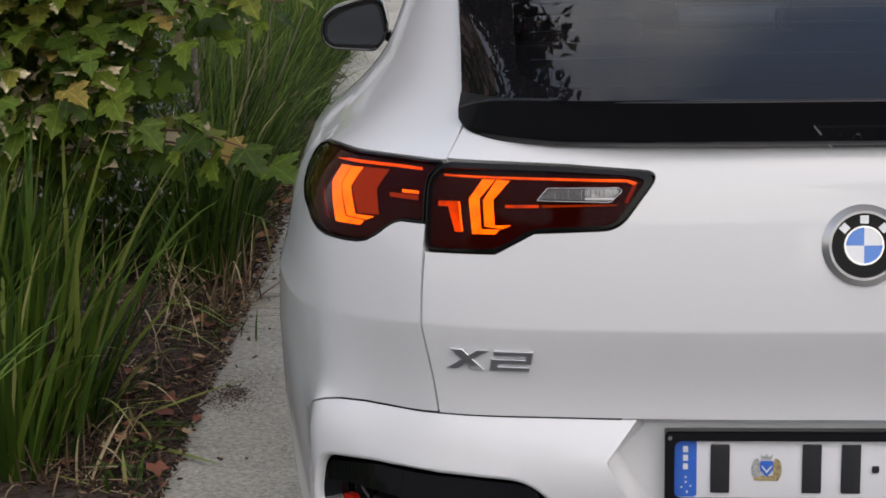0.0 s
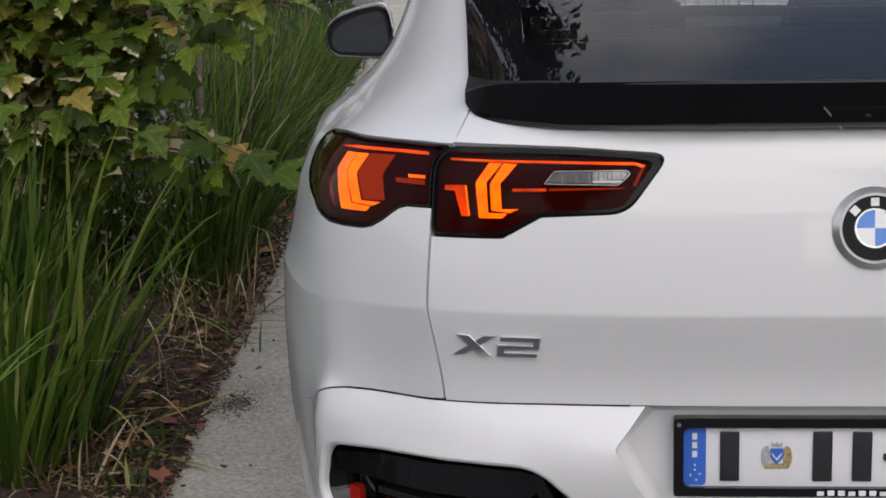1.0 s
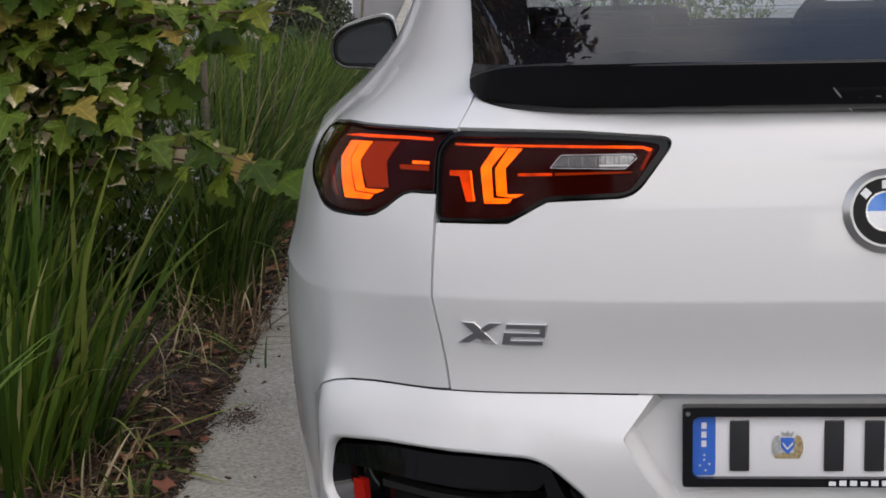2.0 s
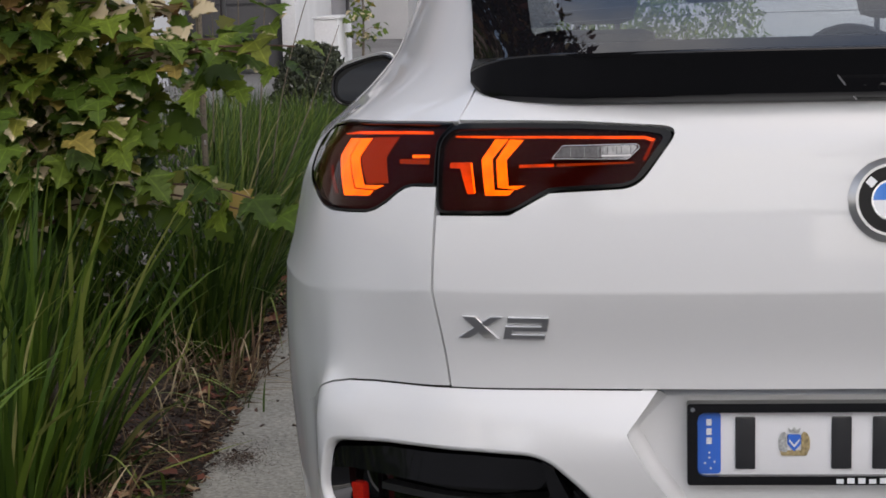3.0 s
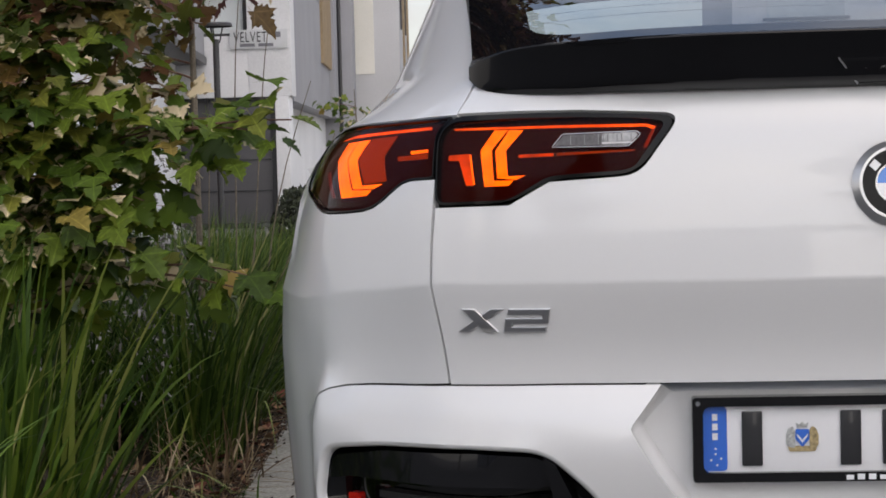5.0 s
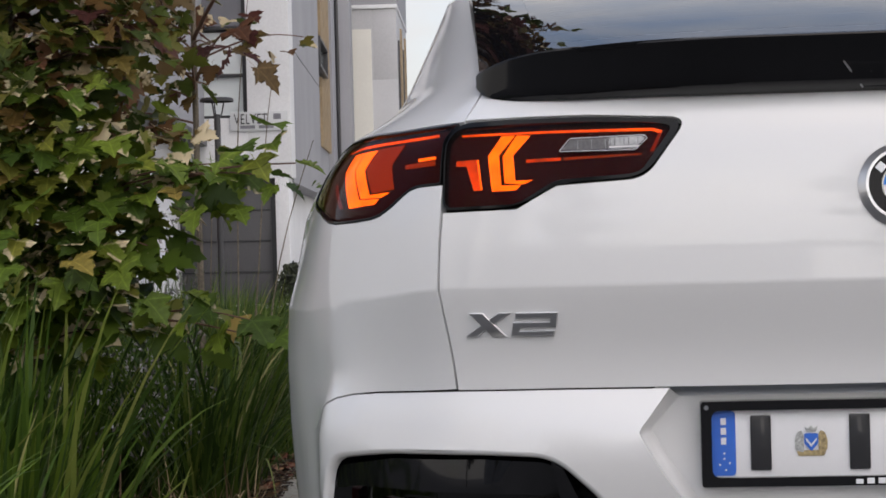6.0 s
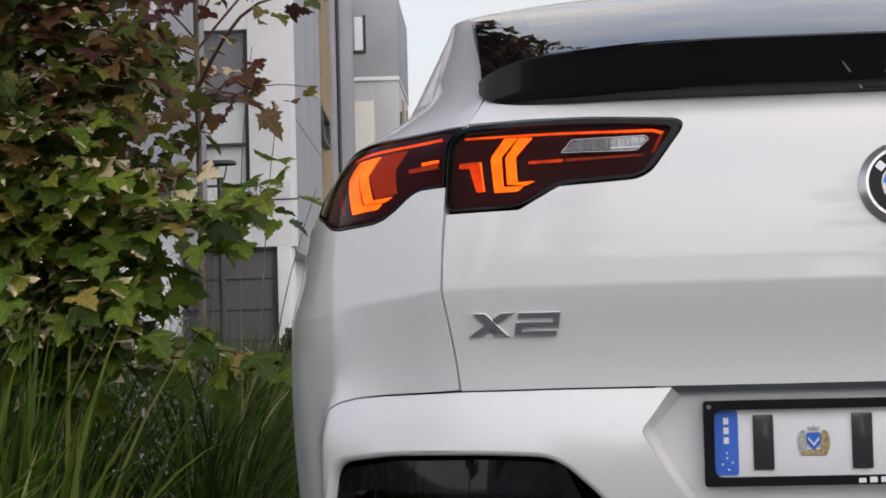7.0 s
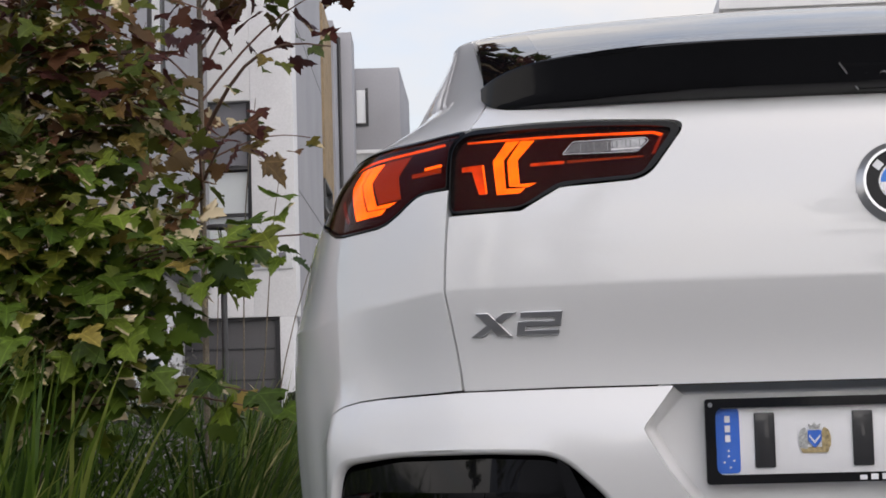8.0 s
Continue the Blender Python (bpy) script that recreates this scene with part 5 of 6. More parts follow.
# ---- maple saplings ----
def leaf_mesh(name, seed, mat):
    """A three to five lobed leaf, folded along its rib; tip along y."""
    rnd = random.Random(seed)
    half = [(.02, .0), (.14, -.07), (.29, -.10), (.26, -.01), (.42, .00), (.37, .09), (.47, .13), (.53, .22), (.68, .39), (.53, .38), (.50, .48), (.38, .43), (.25, .46), (.35, .60), (.25, .64), (.27, .78), (.13, .82), (.0, 1.04)]
    fold, droop = rnd.uniform(.10, .60), rnd.uniform(.15, .9)
    bm = bmesh.new()

    def at(x, y):
        x *= 1 + rnd.uniform(-.08, .08)
        return (x, y - .0, abs(x) * fold - droop * max(0, y) ** 2 * .35 - .5 * abs(x) ** 2 * rnd.uniform(.2, 1.1))
    ribs = [0, .12, .28, .44, .62, .80]
    mid = {y: bm.verts.new((0, y, -droop * y * y * .35)) for y in ribs}
    tip = bm.verts.new((0, 1, -droop * .35))
    for sgn in (-1, 1):
        rim = [bm.verts.new(at(sgn * a, b)) for a, b in half[:-1]] + [tip]
        link = [0, 0, 0, 0, .12, .12, .12, .28, .28, .28, .44, .44, .44, .62, .62, .62, .80, .80]
        for i in range(len(rim) - 1):
            a, b = mid[link[i]], mid[link[i + 1]]
            for tri in ((a, rim[i], rim[i + 1]), (a, rim[i + 1], b)):
                if len(set(tri)) == 3:
                    bm.faces.new(tri if sgn > 0 else tri[::-1])
    stem = [bm.verts.new((dx, y, 0)) for dx, y in ((-.008, 0), (.008, 0), (.006, -.45), (-.006, -.45))]
    bm.faces.new(stem)
    me = bpy.data.meshes.new(name)
    bm.to_mesh(me)
    bm.free()
    me.materials.append(mat)
    for f in me.polygons:
        f.use_smooth = True
    return me


GREENS = [(0, (.041, .072, .012)), (.4, (.088, .142, .020)), (.85, (.155, .208, .028)), (.96, (.25, .24, .045)), (1, (.34, .23, .07))]
MIXED = [(0, (.036, .054, .012)), (.35, (.082, .108, .019)), (.65, (.132, .122, .023)), (.88, (.145, .078, .028)), (1, (.105, .036, .028))]
REDS = [(0, (.044, .018, .016)), (.4, (.080, .026, .022)), (.7, (.115, .056, .024)), (1, (.100, .078, .023))]
BARK_SKIN = material("maple_bark", (.14, .115, .085), .85, grain=.3, grain_scale=120, stain=.3, stain_scale=12, bump=.4, bump_scale=200)
TWIG = material("reddish_twig", (.13, .065, .045), .7, grain=.3, grain_scale=150)
LEAF_SETS = {}
for key, stops, share in (("green", GREENS, .48), ("mixed", MIXED, .35), ("red", REDS, .05)):
    LEAF_SETS[key] = ([leaf_mesh("leaf", k * 7 + len(key), leaf_material("maple_leaf_" + key, stops, False, dry_share=share, blotch=1.0) if k == 0 else bpy.data.materials["maple_leaf_" + key]) for k in range(6)],
                      leaf_material("maple_foliage_" + key, stops, True, dry_share=share, blotch=13))


def maple(label, foot, height, lean, branches, seed, part_limit=300, foot_r=.02):
    """Trunk, limbs and leaves. Branch rows: start height, end point, number of leaves, leaf set, leaf size."""
    rnd = random.Random(seed)
    tree = thing("maple_tree", label, "tree", "maple saplings", "", (foot[0], foot[1], 0))
    tree.matrix_basis = Matrix.Translation((foot[0], foot[1], -.02))
    base = Vector((foot[0], foot[1], -.02))

    def local(p):
        return Vector(p) - base

    def trunk_at(z):
        f = z / height
        return Vector((foot[0] + lean[0] * f + .03 * math.sin(4 * f + seed), foot[1] + lean[1] * f + .03 * math.cos(5 * f), z))
    part("trunk", tube([local(trunk_at(height * k / 14 - (.02 if k == 0 else 0))) for k in range(15)], [foot_r * (1 - .75 * k / 14) for k in range(15)], 8), BARK_SKIN, tree)
    spots = []
    for z0, end, count, key, size in branches:
        a, b = trunk_at(z0), Vector(end)
        d = b - a
        sag = Vector((rnd.uniform(-.04, .04), rnd.uniform(-.04, .04), .10 * d.length))
        line = [a.lerp(b, k / 7) + sag * math.sin(math.pi * k / 7) for k in range(8)]
        part("limb", tube([local(p) for p in line], [max(.0022, (.003 + .0045 * d.length) * (1 - .8 * k / 7)) for k in range(8)], 5), TWIG, tree)
        for k in range(count):
            f = .18 + .82 * ((k + rnd.random()) / count) ** .8
            i = min(int(f * 7), 6)
            p = line[i].lerp(line[i + 1], f * 7 - i)
            off = Vector((rnd.gauss(0, 1), rnd.gauss(0, .8), rnd.gauss(-.2, .7)))
            off = off.normalized() * rnd.uniform(.02, .13) * (1.3 if count > 9 else .75)
            spots.append((p + off, (off + d.normalized() * .05), key, size * rnd.uniform(.70, 1.2)))
    rnd.shuffle(spots)
    spots.sort(key=lambda q: q[0].y)
    rest = {}
    for n, (p, way, key, size) in enumerate(spots):
        tip = Vector((way.x, way.y - .03, -abs(way.length) * rnd.uniform(-.1, .75) - .006)).normalized()
        nrm = Vector((rnd.gauss(0, .45), -.30 + rnd.gauss(0, .42), 1.0 + rnd.gauss(0, .3)))
        nrm = (nrm - tip * nrm.dot(tip)).normalized()
        m = Matrix((tip.cross(nrm), tip, nrm)).transposed().to_4x4()
        m.translation = local(p)
        m = m @ Matrix.Diagonal((size * rnd.uniform(.85, 1.1), size, size, 1))
        meshes, whole = LEAF_SETS[key]
        if n < part_limit:
            ob = new("leaf", meshes[rnd.randrange(6)])
            ob.parent = tree
            ob.matrix_basis = m
        else:
            rest.setdefault(key, []).append((meshes[rnd.randrange(6)], m))
    for key, items in rest.items():
        verts, faces = [], []
        for me, m in items:
            b = len(verts)
            verts += [tuple(m @ v.co) for v in me.vertices]
            faces += [tuple(b + i for i in f.vertices) for f in me.polygons]
        me = bpy.data.meshes.new("foliage")
        me.from_pydata(verts, [], faces)
        tagged(mesh_part("foliage", me, LEAF_SETS[key][1], tree, "", 180), kind="stuff")
    return tree


def fan(rnd, foot, z0, z1, count, reach, leaves, key, size, turn=(0, 2 * math.pi), rise=(-.05, .45)):
    done = []
    for k in range(count):
        z = z0 + (z1 - z0) * (k + rnd.random()) / count
        a = rnd.uniform(*turn)
        r = rnd.uniform(*reach)
        done.append((z, (foot[0] + r * math.cos(a), foot[1] + r * math.sin(a), z + rnd.uniform(*rise) * r), leaves, key, size))
    return done


rnd = random.Random(21)
A = (-1.93, 2.48)
MASS = (-1.84, 2.44)
rows = [(.66, (-1.20, 2.18, .70), 9, "green", .098), (.64, (-1.27, 2.20, .76), 9, "green", .098), (.70, (-1.50, 2.28, .76), 10, "green", .100), (.62, (-1.62, 2.26, .74), 9, "green", .100),
        (.88, (-1.12, 2.06, 1.155), 18, "green", .078), (.95, (-1.20, 2.12, 1.13), 16, "green", .080), (.95, (-1.36, 2.20, 1.14), 20, "green", .084), (.9, (-1.54, 2.22, .96), 20, "green", .092),
        (.95, (-1.30, 2.26, 1.17), 18, "green", .082), (.92, (-1.44, 2.28, 1.14), 22, "green", .086), (.80, (-1.64, 2.24, .88), 16, "green", .100),
        (.85, (-1.62, 2.18, .92), 18, "green", .105), (.9, (-1.82, 2.16, .90), 16, "green", .110), (.6, (-2.00, 2.25, .86), 16, "green", .115), (.75, (-2.20, 2.35, .95), 16, "green", .11)]
rows += fan(rnd, MASS, .80, 1.25, 22, (.12, .34), 24, "green", .086, (-3.5, -.1))
rows += fan(rnd, MASS, 1.15, 1.75, 22, (.14, .36), 18, "mixed", .072, (-3.6, .0))
rows += fan(rnd, MASS, 1.2, 2.0, 13, (.14, .36), 18, "mixed", .072, (-3.6, .2))
rows += fan(rnd, MASS, 1.35, 2.0, 5, (.14, .40), 14, "red", .074, (-3.6, .2))
rows += fan(rnd, MASS, 1.9, 2.9, 20, (.2, .48), 20, "mixed", .076)
maple("young maple with green and scorched leaves beside the path", A, 3.1, (-.02, .05), rows, 3)
B = (-1.84, 4.40)
rows = [(1.58, (-1.52, 3.50, 1.64), 10, "red", .105), (1.56, (-1.62, 3.52, 1.62), 8, "red", .10), (1.66, (-1.44, 4.36, 1.74), 8, "mixed", .065), (1.75, (-1.18, 3.10, 1.84), 8, "mixed", .06), (1.9, (-1.26, 4.3, 2.34), 16, "red", .10),
        (2.0, (-1.45, 4.3, 2.5), 18, "red", .10), (2.1, (-1.2, 4.2, 2.6), 18, "mixed", .09)]
rows += fan(rnd, B, 1.35, 2.0, 9, (.25, .5), 15, "mixed", .085, (2.4, 4.2))
rows += fan(rnd, B, 2.2, 3.6, 18, (.3, .75), 20, "red", .095)
rows += fan(rnd, B, 2.6, 4.7, 66, (.40, 1.0), 34, "red", .14, (-2.6, 1.0), (-.1, .5))
rows += fan(rnd, B, 3.0, 4.8, 16, (.4, 1.0), 20, "mixed", .10, (1.0, 4.2))
rows += [(2.4 + .1 * k, (-1.25 + .085 * k + rnd.uniform(-.1, .1), 4.2 + rnd.uniform(-.7, .5), 2.75 + .11 * k), 34, "mixed" if k % 2 else "red", .12) for k in range(6)]
rows += [(2.9, (-.84, 4.2, 3.45), 12, "mixed", .10)]
maple("taller maple turning red, bare lower stem", B, 5.0, (-.10, .0), rows, 5, 120, .015)
C = (-2.62, 4.1)
rows = fan(rnd, C, 1.0, 2.0, 10, (.3, .6), 18, "mixed", .10) + fan(rnd, C, 2.0, 3.4, 14, (.3, .7), 18, "red", .10)
maple("maple with rusty leaves further back in the bed", C, 3.7, (.02, .0), rows, 8, 40, .024)

# bare suckers beside the second stem
for k, (x, top_x, z) in enumerate(((-1.70, -1.52, 1.62), (-1.74, -1.64, 1.9), (-1.66, -1.44, 1.35), (-1.82, -1.86, 1.3), (-1.70, -1.36, 1.15))):
    t = thing("bare_stem", "thin bare brown shoot growing from mulch", "shoot", "bare shoots", "", (x, 4.3 + .05 * k, -.02))
    part("stem", tube([((top_x - x) * f ** 1.6 + .03 * math.sin(5 * f + k) * f, 0, (z + .02) * f) for f in [i / 9 for i in range(10)]], [.005 * (1 - .7 * i / 9) for i in range(10)], 5), BARK_SKIN, t)


# pale twiggy shrub
def twig_bit(rnd, verts, faces):
    a, h = rnd.uniform(0, 6.28), rnd.random()
    r = .36 * math.sqrt(rnd.random()) * (1 - .3 * h)
    add_chip(rnd, verts, faces, -2.02 + r * math.cos(a), 3.75 + r * math.sin(a), .25 + .85 * h, rnd.uniform(.010, .03), rnd.uniform(.006, .014), .002, 1.5)


PALE = vary("pale_twigs", [(0, (.05, .05, .04)), (.5, (.16, .15, .14)), (1, (.42, .40, .40))])
scatter("twiggy_shrub", 1500, PALE, "pale dry twiggy shrub with tiny leaves", twig_bit, 9)


def hedge_bit(rnd, verts, faces):
    a, h = rnd.uniform(0, 6.28), rnd.random()
    r = .45 * math.sqrt(rnd.random()) * (1 - .55 * h * h)
    add_chip(rnd, verts, faces, -2.80 + r * math.cos(a), 13.2 + 1.6 * r * math.sin(a), .02 + .80 * h * (1 - .3 * r), rnd.uniform(.03, .07), rnd.uniform(.012, .03), .003, 1.5)


DARK_SHRUB = vary("dark_shrub_leaves", [(0, (.012, .016, .010)), (.6, (.030, .040, .020)), (1, (.07, .08, .04))])
scatter("round_shrub", 4200, DARK_SHRUB, "dark dense rounded shrub by the lane", hedge_bit, 10)

# ---- houses ----
WHITE_WALL = material("white_plaster", (.66, .66, .67), .8, grain=.05, grain_scale=30, stain=.06, stain_scale=.7, bump=.15, bump_scale=80)
GREY_WALL = material("grey_cladding", (.30, .30, .32), .7, grain=.05, grain_scale=30, stain=.08, stain_scale=.6, bump=.1, bump_scale=50)
MID_WALL = material("pale_grey_plaster", (.46, .46, .47), .8, grain=.05, grain_scale=30, stain=.07, stain_scale=.6, bump=.1, bump_scale=50)
BROWN_WALL = material("brown_boards", (.22, .155, .125), .75, grain=.15, grain_scale=20, stain=.15, stain_scale=3, bump=.2, bump_scale=40)
TIMBER = material("tan_timber_slats", (.30, .22, .13), .65, grain=.2, grain_scale=25, stain=.15, stain_scale=2, bump=.2, bump_scale=50)
GARAGE = material("dark_grey_garage_door", (.075, .073, .078), .5, grain=.08, grain_scale=40, stain=.1, stain_scale=1)
DARK_FRAME = material("dark_window_frame", (.03, .03, .033), .45, grain=.05)
WINDOW = material("reflecting_window", (.34, .37, .38), .08, coat=.5, stain=.12, stain_scale=.8)
PALE_WINDOW = material("pale_frosted_window", (.66, .70, .71), .12, coat=.5, stain=.05, stain_scale=.8)
BLIND = material("grey_blind", (.17, .17, .19), .6, stain=.08, stain_scale=2)
CREAM = material("cream_wall", (.70, .68, .62), .8, grain=.04, stain=.05, stain_scale=.8)

house = thing("townhouse", "white and grey plastered townhouse with dark garage door", "house", at=(-.205, 0, .08))
part("wall", boxed((-12, 26, -.30), (-6.65, 26.4, 9.2), .01), MID_WALL, house)
part("wall", boxed((-6.65, 26.0, 1.97), (-5.47, 26.4, 2.95), .01), WHITE_WALL, house)
part("wall", boxed((-6.65, 26.0, 5.5), (-5.47, 26.4, 9.2), .01), WHITE_WALL, house)
part("wall", boxed((-5.47, 25.99, 1.97), (-4.77, 26.4, 9.2), .01), WHITE_WALL, house)
part("wall", boxed((-5.05, 25.98, -.30), (-4.83, 26.4, 1.968), .01), WHITE_WALL, house)
door = part("garage_door", boxed((-6.64, 26.15, -.06), (-5.14, 26.2, 1.93), .005), GARAGE, house, "dark grey panel garage door")
for z in (.45, .95, 1.45):
    part("panel_rib", boxed((-6.6, 26.13, z), (-5.16, 26.16, z + .03), .004), DARK_FRAME, door)
part("door_post", boxed((-5.14, 26.08, -.06), (-5.05, 26.3, 1.93), .005), DARK_FRAME, house)
part("lintel", boxed((-6.65, 26.06, 1.93), (-5.0, 26.3, 1.969), .004), DARK_FRAME, house)
win = part("window", boxed((-6.62, 26.2, 2.95), (-5.49, 26.24, 4.35), .0), PALE_WINDOW, house, "tall pale reflecting window")
part("blind", boxed((-6.62, 26.15, 4.45), (-5.49, 26.2, 5.48), .0), BLIND, win)
for z in (2.95, 3.62, 4.38):
    part("window_bar", boxed((-6.64, 26.1, z), (-5.49, 26.26, z + .05), .004), DARK_FRAME, win)
for x in (-6.64, -5.55):
    part("window_bar", boxed((x, 26.09, 2.95), (x + .07, 26.27, 5.48), .004), DARK_FRAME, win)

# the flank of the townhouse runs back along the lane
TURN = math.degrees(math.atan2(1.35, 16))
side = thing("side_wing", "grey clad townhouse wing with timber strip", "house", "", "", (-4.975, 26, .08), TURN)
part("wall", boxed((-3, .66, -.30), (-.35, 16.5, 1.9), .01), WHITE_WALL, side)
part("wall", boxed((-.60, .38, 1.9), (0, .655, 9.6), .01), GREY_WALL, side)
part("wall", boxed((-3, .66, 1.9), (0, 8.0, 9.6), .01), GREY_WALL, side)
part("wall", boxed((-3, 13.3, 1.9), (0, 16.5, 9.6), .01), GREY_WALL, side)
part("wall", boxed((-3, 8.0, 1.9), (-.12, 13.3, 9.6), .01), GREY_WALL, side)
for k in range(22):
    y = 9.9 + .150 * k
    for z0, z1 in (((3.0, 4.50), (5.22, 9.3)) if y < 10.9 else ((3.0, 9.3),)):
        part("slat", boxed((-.11, y, z0), (-.05, y + .085, z1), .0), TIMBER, side)
w = part("window", boxed((-.118, 8.1, 4.60), (-.06, 10.8, 5.15), .0), WINDOW, side)
for z in (4.54, 5.12):
    part("window_bar", boxed((-.118, 8.05, z), (.04, 10.85, z + .06), .004), DARK_FRAME, w)
for y in (8.05, 10.8):
    part("window_bar", boxed((-.118, y, 4.54), (.04, y + .06, 5.18), .004), DARK_FRAME, w)
for z in (4.1, 6.9):
    part("joint", boxed((-.02, .68, z), (.006, 7.98, z + .02), .0), DARK_FRAME, side)
part("bay", boxed((-.5, 15.0, -.30), (.36, 16.6, 9.65), .01), GREY_WALL, side, "grey projecting bay")
part("downpipe", tube([(.05, 14.9, 0), (.05, 14.9, 9.5)], .045, 8), DARK_FRAME, side)

back = thing("far_townhouse", "grey and white townhouse with roof terrace parapet", "house", "", "", (-6.63, 43, .14), TURN * .6)
part("wall", boxed((-4, 0, -.30), (1.70, 5.5, 5.0), .01), MID_WALL, back)
part("wall", boxed((-4, 0.0, 6.92), (1.72, 5.5, 9.05), .01), GREY_WALL, back)
part("wall", boxed((1.10, 0.01, 5.0), (1.70, 5.5, 6.82), .01), MID_WALL, back)
part("wall", boxed((-4, 0.01, 5.0), (.55, 5.5, 6.82), .01), MID_WALL, back)
part("ledge", boxed((-4, -.04, 6.82), (1.73, 5.5, 6.92), .01), WHITE_WALL, back)
part("wall", boxed((.55, .02, 3.0), (1.10, 5.5, 6.82), .0), MID_WALL, back)
part("cream_panel", boxed((.56, -.03, 3.0), (1.05, .018, 6.30), .0), CREAM, back)
w = part("window", boxed((.60, -.02, 7.62), (.84, .02, 8.48), .0), material("bright_window", (.80, .82, .84), .1, coat=.4), back)
part("window_bar", boxed((.83, -.05, 7.57), (.90, .0, 8.52), .004), DARK_FRAME, w)
part("window_bar", boxed((.56, -.05, 7.54), (.90, .0, 7.61), .004), DARK_FRAME, w)
for y in (.6, 2.9):
    w = part("window", boxed((1.68, y, 4.2), (1.72, y + 1.0, 6.0), .0), WINDOW, back)
    part("window_bar", boxed((1.68, y - .06, 4.14), (1.75, y, 6.06), .004), DARK_FRAME, w)
    part("slat", boxed((1.69, y + 1.15, 3.2), (1.75, y + 1.5, 6.5), .0), TIMBER, back)

# nearer house with an overhanging storey
near = thing("corner_house", "grey house with overhanging upper storey", "house", "", "", (-5.22, 17.0, 0), math.degrees(math.atan2(1.15, 9.0)))
part("upper_wall", boxed((-4, -2.2, 2.70), (0, 9.0, 9.0), .01), GREY_WALL, near)
part("soffit_band", boxed((-4, -2.22, 2.58), (.03, 9.02, 2.70), .006), DARK_FRAME, near)
part("ground_wall", boxed((-4, -2.0, -.08), (-.45, 8.8, 2.58), .01), WHITE_WALL, near)
w = part("window", boxed((-.02, .6, 4.2), (.02, 2.0, 6.4), .0), WINDOW, near)
part("window_bar", boxed((-.02, .54, 4.14), (.05, .6, 6.46), .004), DARK_FRAME, w)
part("window_bar", boxed((-.02, 2.0, 4.14), (.05, 2.06, 6.46), .004), DARK_FRAME, w)
boards = thing("boarded_house", "house wall of brown horizontal boards", "house", "", "", (-4.83, 8.6, 0), 7.4)
part("wall", boxed((-5, .02, -.08), (-.03, 5.6, 7.0), .0), BROWN_WALL, boards)
for k in range(34):
    part("board", boxed((-.028, 0, .02 + k * .205), (.0, 5.6, .20 + k * .205), .004), BROWN_WALL, boards)

fence = thing("garden_wall", "low white plastered garden wall", "wall", "", "", (-3.73, 19.4, -.08))
part("wall", boxed((0, 0, 0), (.29, 1.3, .98), .01), WHITE_WALL, fence)
part("coping", boxed((-.02, -.02, .98), (.31, 1.32, 1.01), .006), WHITE_WALL, fence)

# white sign panel fixed to the townhouse; small print as bars
sign_ = part("wall_sign", boxed((-5.76, 25.94, 2.86), (-4.84, 25.985, 3.16), .003), material("white_sign", (.55, .56, .57), .5, stain=.05), None)
sign_.location = (-.185, 0, -.045)
tagged(sign_, "pale sign panel with dark capital lettering", "sign")
letters = bpy.data.curves.new("lettering", "FONT")
letters.body, letters.size, letters.extrude, letters.space_character = "VELVET", .235, .004, 1.12
word = new("lettering", letters)
word.parent = sign_
word.matrix_basis = pose(-5.70, 25.934, 2.965, 90) @ Matrix.Diagonal((.64, 1, 1, 1))
letters.materials.append(DARK_FRAME)
part("letter_bar", boxed((-5.06, 25.932, 3.03), (-4.94, 25.94, 3.12), .0), BLIND, sign_)
part("letter_bar", boxed((-5.60, 25.932, 2.89), (-5.36, 25.94, 2.94), .0), BLIND, sign_)
part("letter_bar", boxed((-5.30, 25.932, 2.89), (-5.06, 25.94, 2.94), .0), BLIND, sign_)
post = thing("bollard_lamp", "slim black bollard lamp with flat disc top", "lamp", "", "", (-3.29, 11.8, -.01))
part("shaft", tube([(0, 0, 0), (0, 0, 2.03)], .026, 10), DARK_FRAME, post)
part("lamp_disc", disc((0, 0, 2.13), .135, .03, (0, 0, 1), 32, 0, .01), DARK_FRAME, post)
for a in (0, 2.1, 4.2):
    part("cage_rod", tube([(.03 * math.cos(a), .03 * math.sin(a), 2.0), (.06 * math.cos(a), .06 * math.sin(a), 2.135)], .006, 6), DARK_FRAME, post)
part("base_plate", boxed((-.08, -.08, -.08), (.08, .08, .09), .004), DARK_FRAME, post)

# slim young tree far down the lane
maple("slim young street tree with green and red leaves", (-3.23, 20.0), 1.9, (.02, .0), fan(rnd, (-3.23, 20.0), .5, 1.75, 14, (.12, .38), 14, "green", .085), 31, 0, .02)

# block of flats across the lane
flats = thing("apartment_block", "pale flat-roofed apartment block across the lane", "house", "", "", (3.2, 40, -.08))
part("wall", boxed((0, 0, 0), (14, 10, 9.75), .02), MID_WALL, flats)
part("parapet", boxed((-.1, -.1, 9.75), (14.1, 10.1, 10.1), .02), WHITE_WALL, flats)
for fl in range(3):
    for k in range(4):
        w = part("window", boxed((.8 + 3.3 * k, -.03, 1.0 + 3.1 * fl), (2.6 + 3.3 * k, .02, 2.7 + 3.1 * fl), .0), WINDOW, flats)
        part("window_sill", boxed((.7 + 3.3 * k, -.09, .93 + 3.1 * fl), (2.7 + 3.3 * k, .0, 1.0 + 3.1 * fl), .004), DARK_FRAME, w)

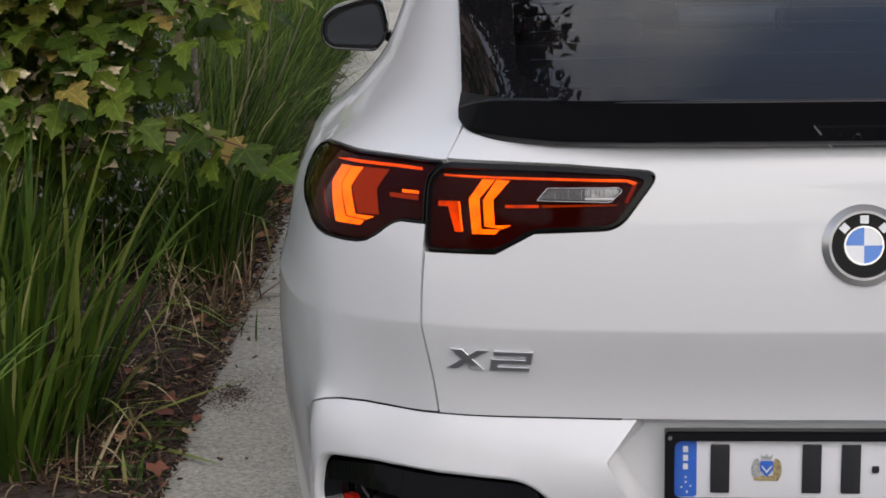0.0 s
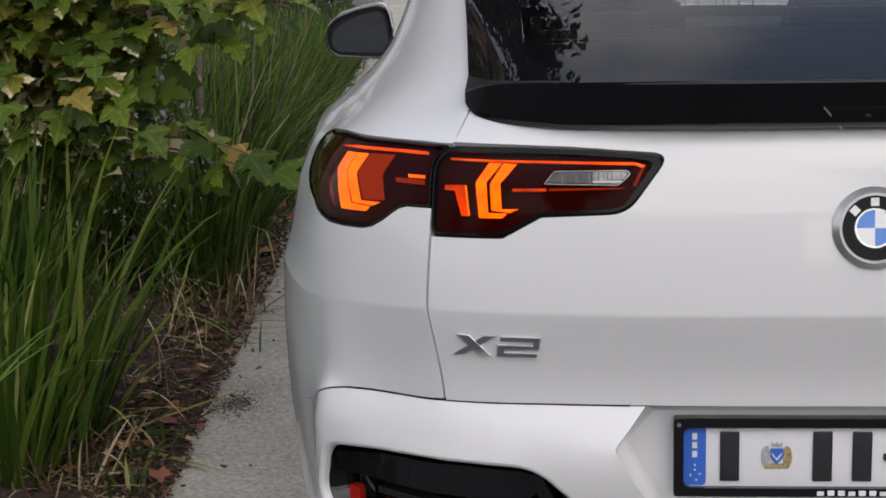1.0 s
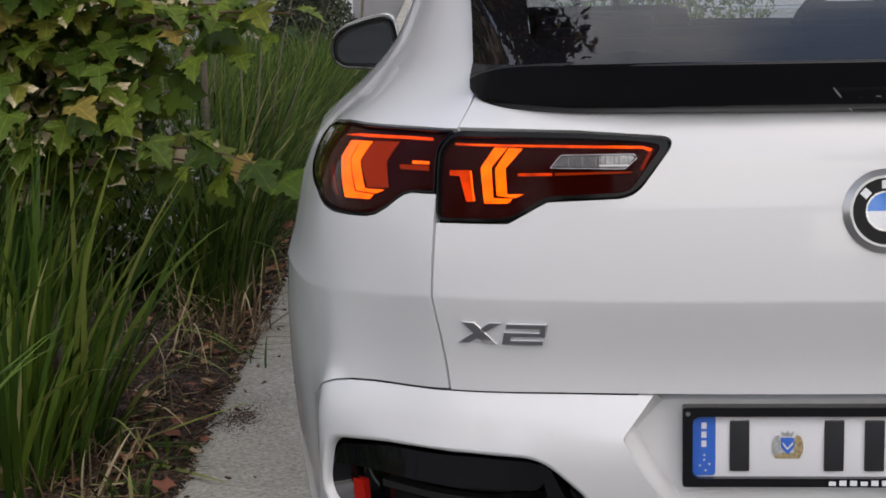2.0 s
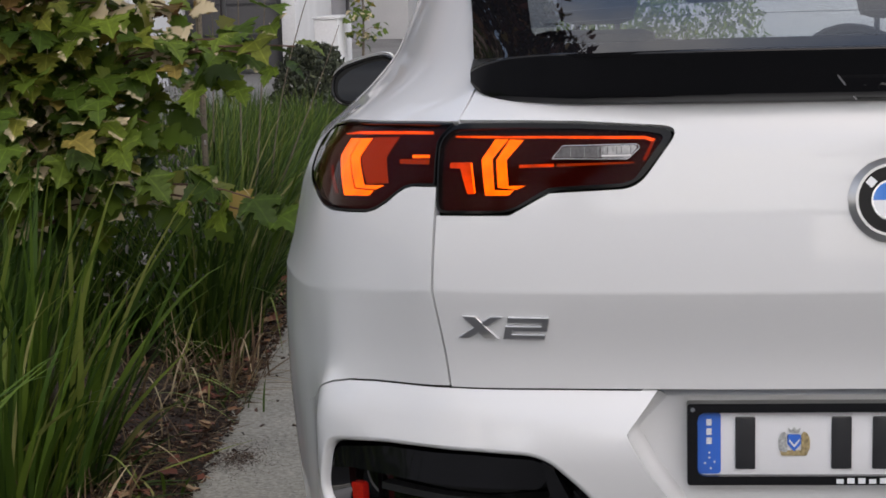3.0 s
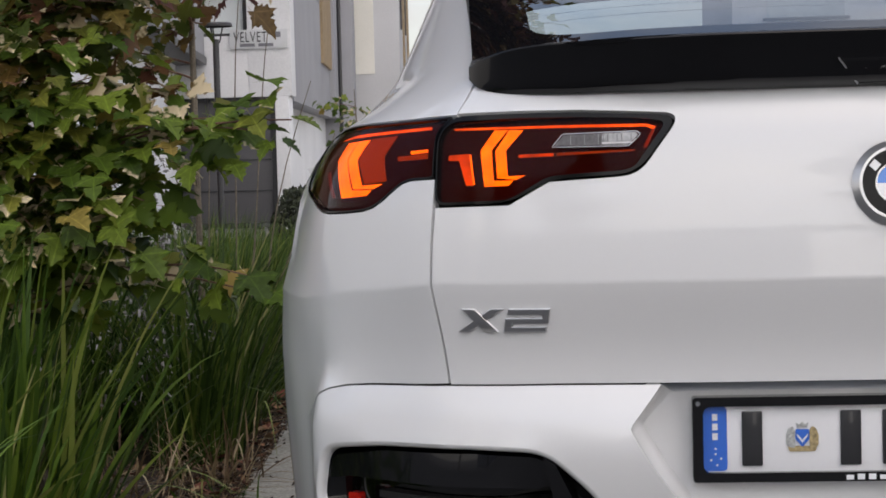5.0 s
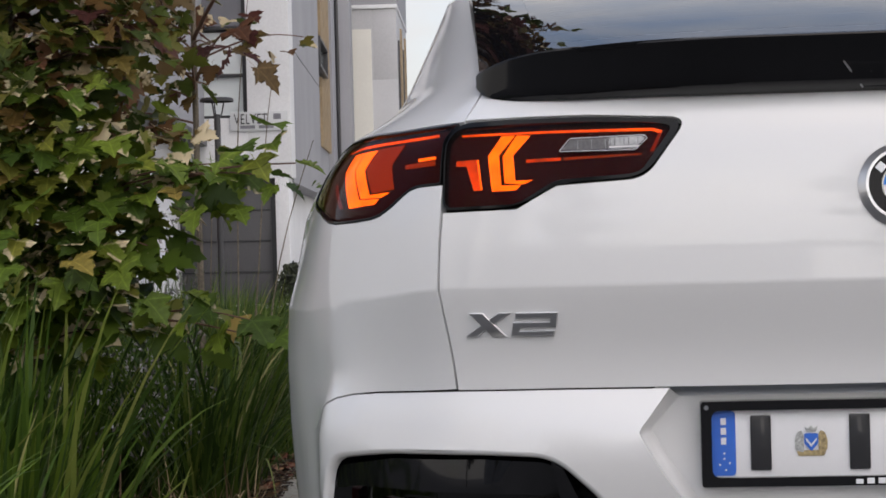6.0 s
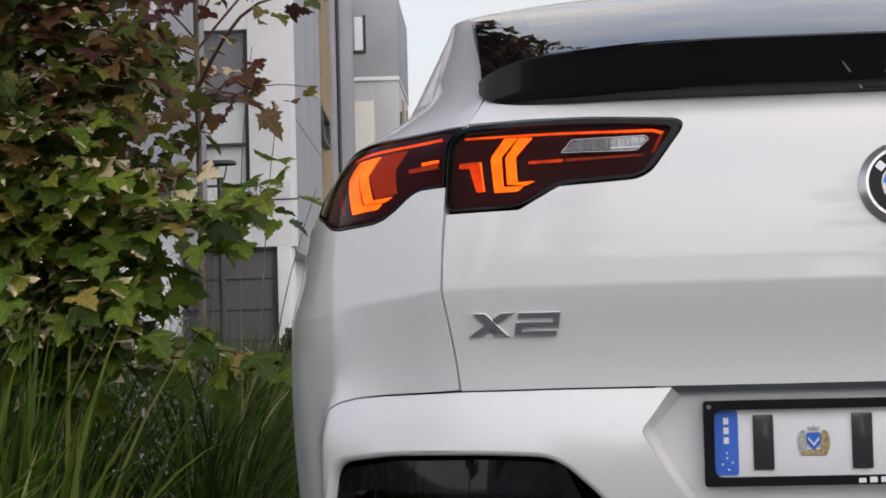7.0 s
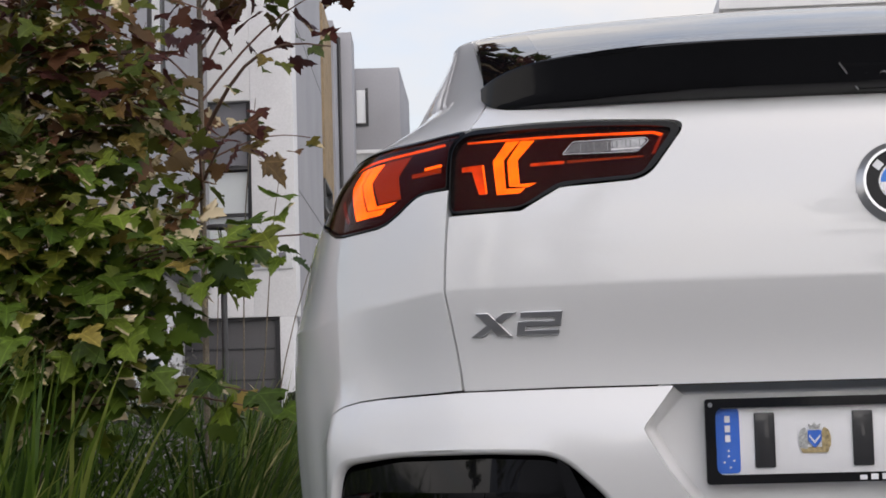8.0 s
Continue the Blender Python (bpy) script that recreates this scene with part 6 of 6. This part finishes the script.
# street trees and houses behind the camera
for k, (x, y, h) in enumerate(((-4.5, -16, 8.2), (-8.2, -15, 8.0), (-12.5, -14, 8.0), (3.6, -17, 8.4), (7.4, -16, 8.0), (11.5, -15, 7.5))):
    t = (x, y)
    maple("leafy green street tree beyond the road", t, h, (.1, .1), fan(rnd, t, 1.4, h, 44, (.5, 1.95), 26, "green", .36, rise=(.0, .5)), 50 + k, 0, .11)
for x, w_, h in ((-17, 9.5, 6.2), (-6.0, 9, 5.2), (8.0, 10, 6.6)):
    far_house = thing("plastered_house", "plain plastered house across the road", "house", "houses across the road", "", (x, -34, -.08))
    part("wall", boxed((0, 0, 0), (w_, 8, h), .02), MID_WALL, far_house)
    part("roof", boxed((-.3, -.3, h), (w_ + .3, 8.3, h + .25), .02), GREY_WALL, far_house)
    for k in range(3):
        part("window", boxed((.8 + k * w_ / 3.3, 7.98, 1.0), (2.2 + k * w_ / 3.3, 8.03, 2.6), .0), WINDOW, far_house)


def lane_hedge(rnd, verts, faces):
    a, h = rnd.uniform(0, 6.28), rnd.random()
    k = rnd.randrange(3)
    r = .55 * math.sqrt(rnd.random()) * (1 - .4 * h * h)
    add_chip(rnd, verts, faces, (-.25, .35, 1.1)[k] + r * math.cos(a), (17.2, 18, 17.6)[k] + r * math.sin(a), .02 + (1.5, 1.15, 1.3)[k] * h, rnd.uniform(.04, .10), rnd.uniform(.02, .05), .003, 1.5)


LANE_LEAF = vary("lane_shrub_leaves", [(0, (.05, .09, .015)), (.6, (.12, .20, .03)), (1, (.24, .30, .06))])
scatter("green_shrub", 3600, LANE_LEAF, "bright green shrubs at the end of the lane", lane_hedge, 14)
end_wall = thing("lane_wall", "low white wall closing the lane", "wall", "", "", (-.6, 20, -.08))
part("wall", boxed((0, 0, 0), (7, .25, 1.38), .01), WHITE_WALL, end_wall)
part("coping", boxed((-.03, -.03, 1.38), (7.03, .28, 1.44), .006), WHITE_WALL, end_wall)


# planted bed ahead of the car's nose
setting("front_bed", boxed((-.70, 5.5, -.06), (2.6, 7.4, .02), .01), SOIL)
for k in range(14):
    clump(-.5 + .22 * k + rnd.uniform(-.05, .05), 6.1 + .5 * (k % 3), 90, rnd.uniform(.70, .82), 300 + k, .16, .7, 1.5)

# the bed runs on beside the car
for k in range(14):
    clump(-2.02 - .26 * (k % 2) + rnd.uniform(-.06, .06), -.02 + .09 * k, 80, rnd.uniform(.75, .9), 400 + k, .13, .6, 2.0)
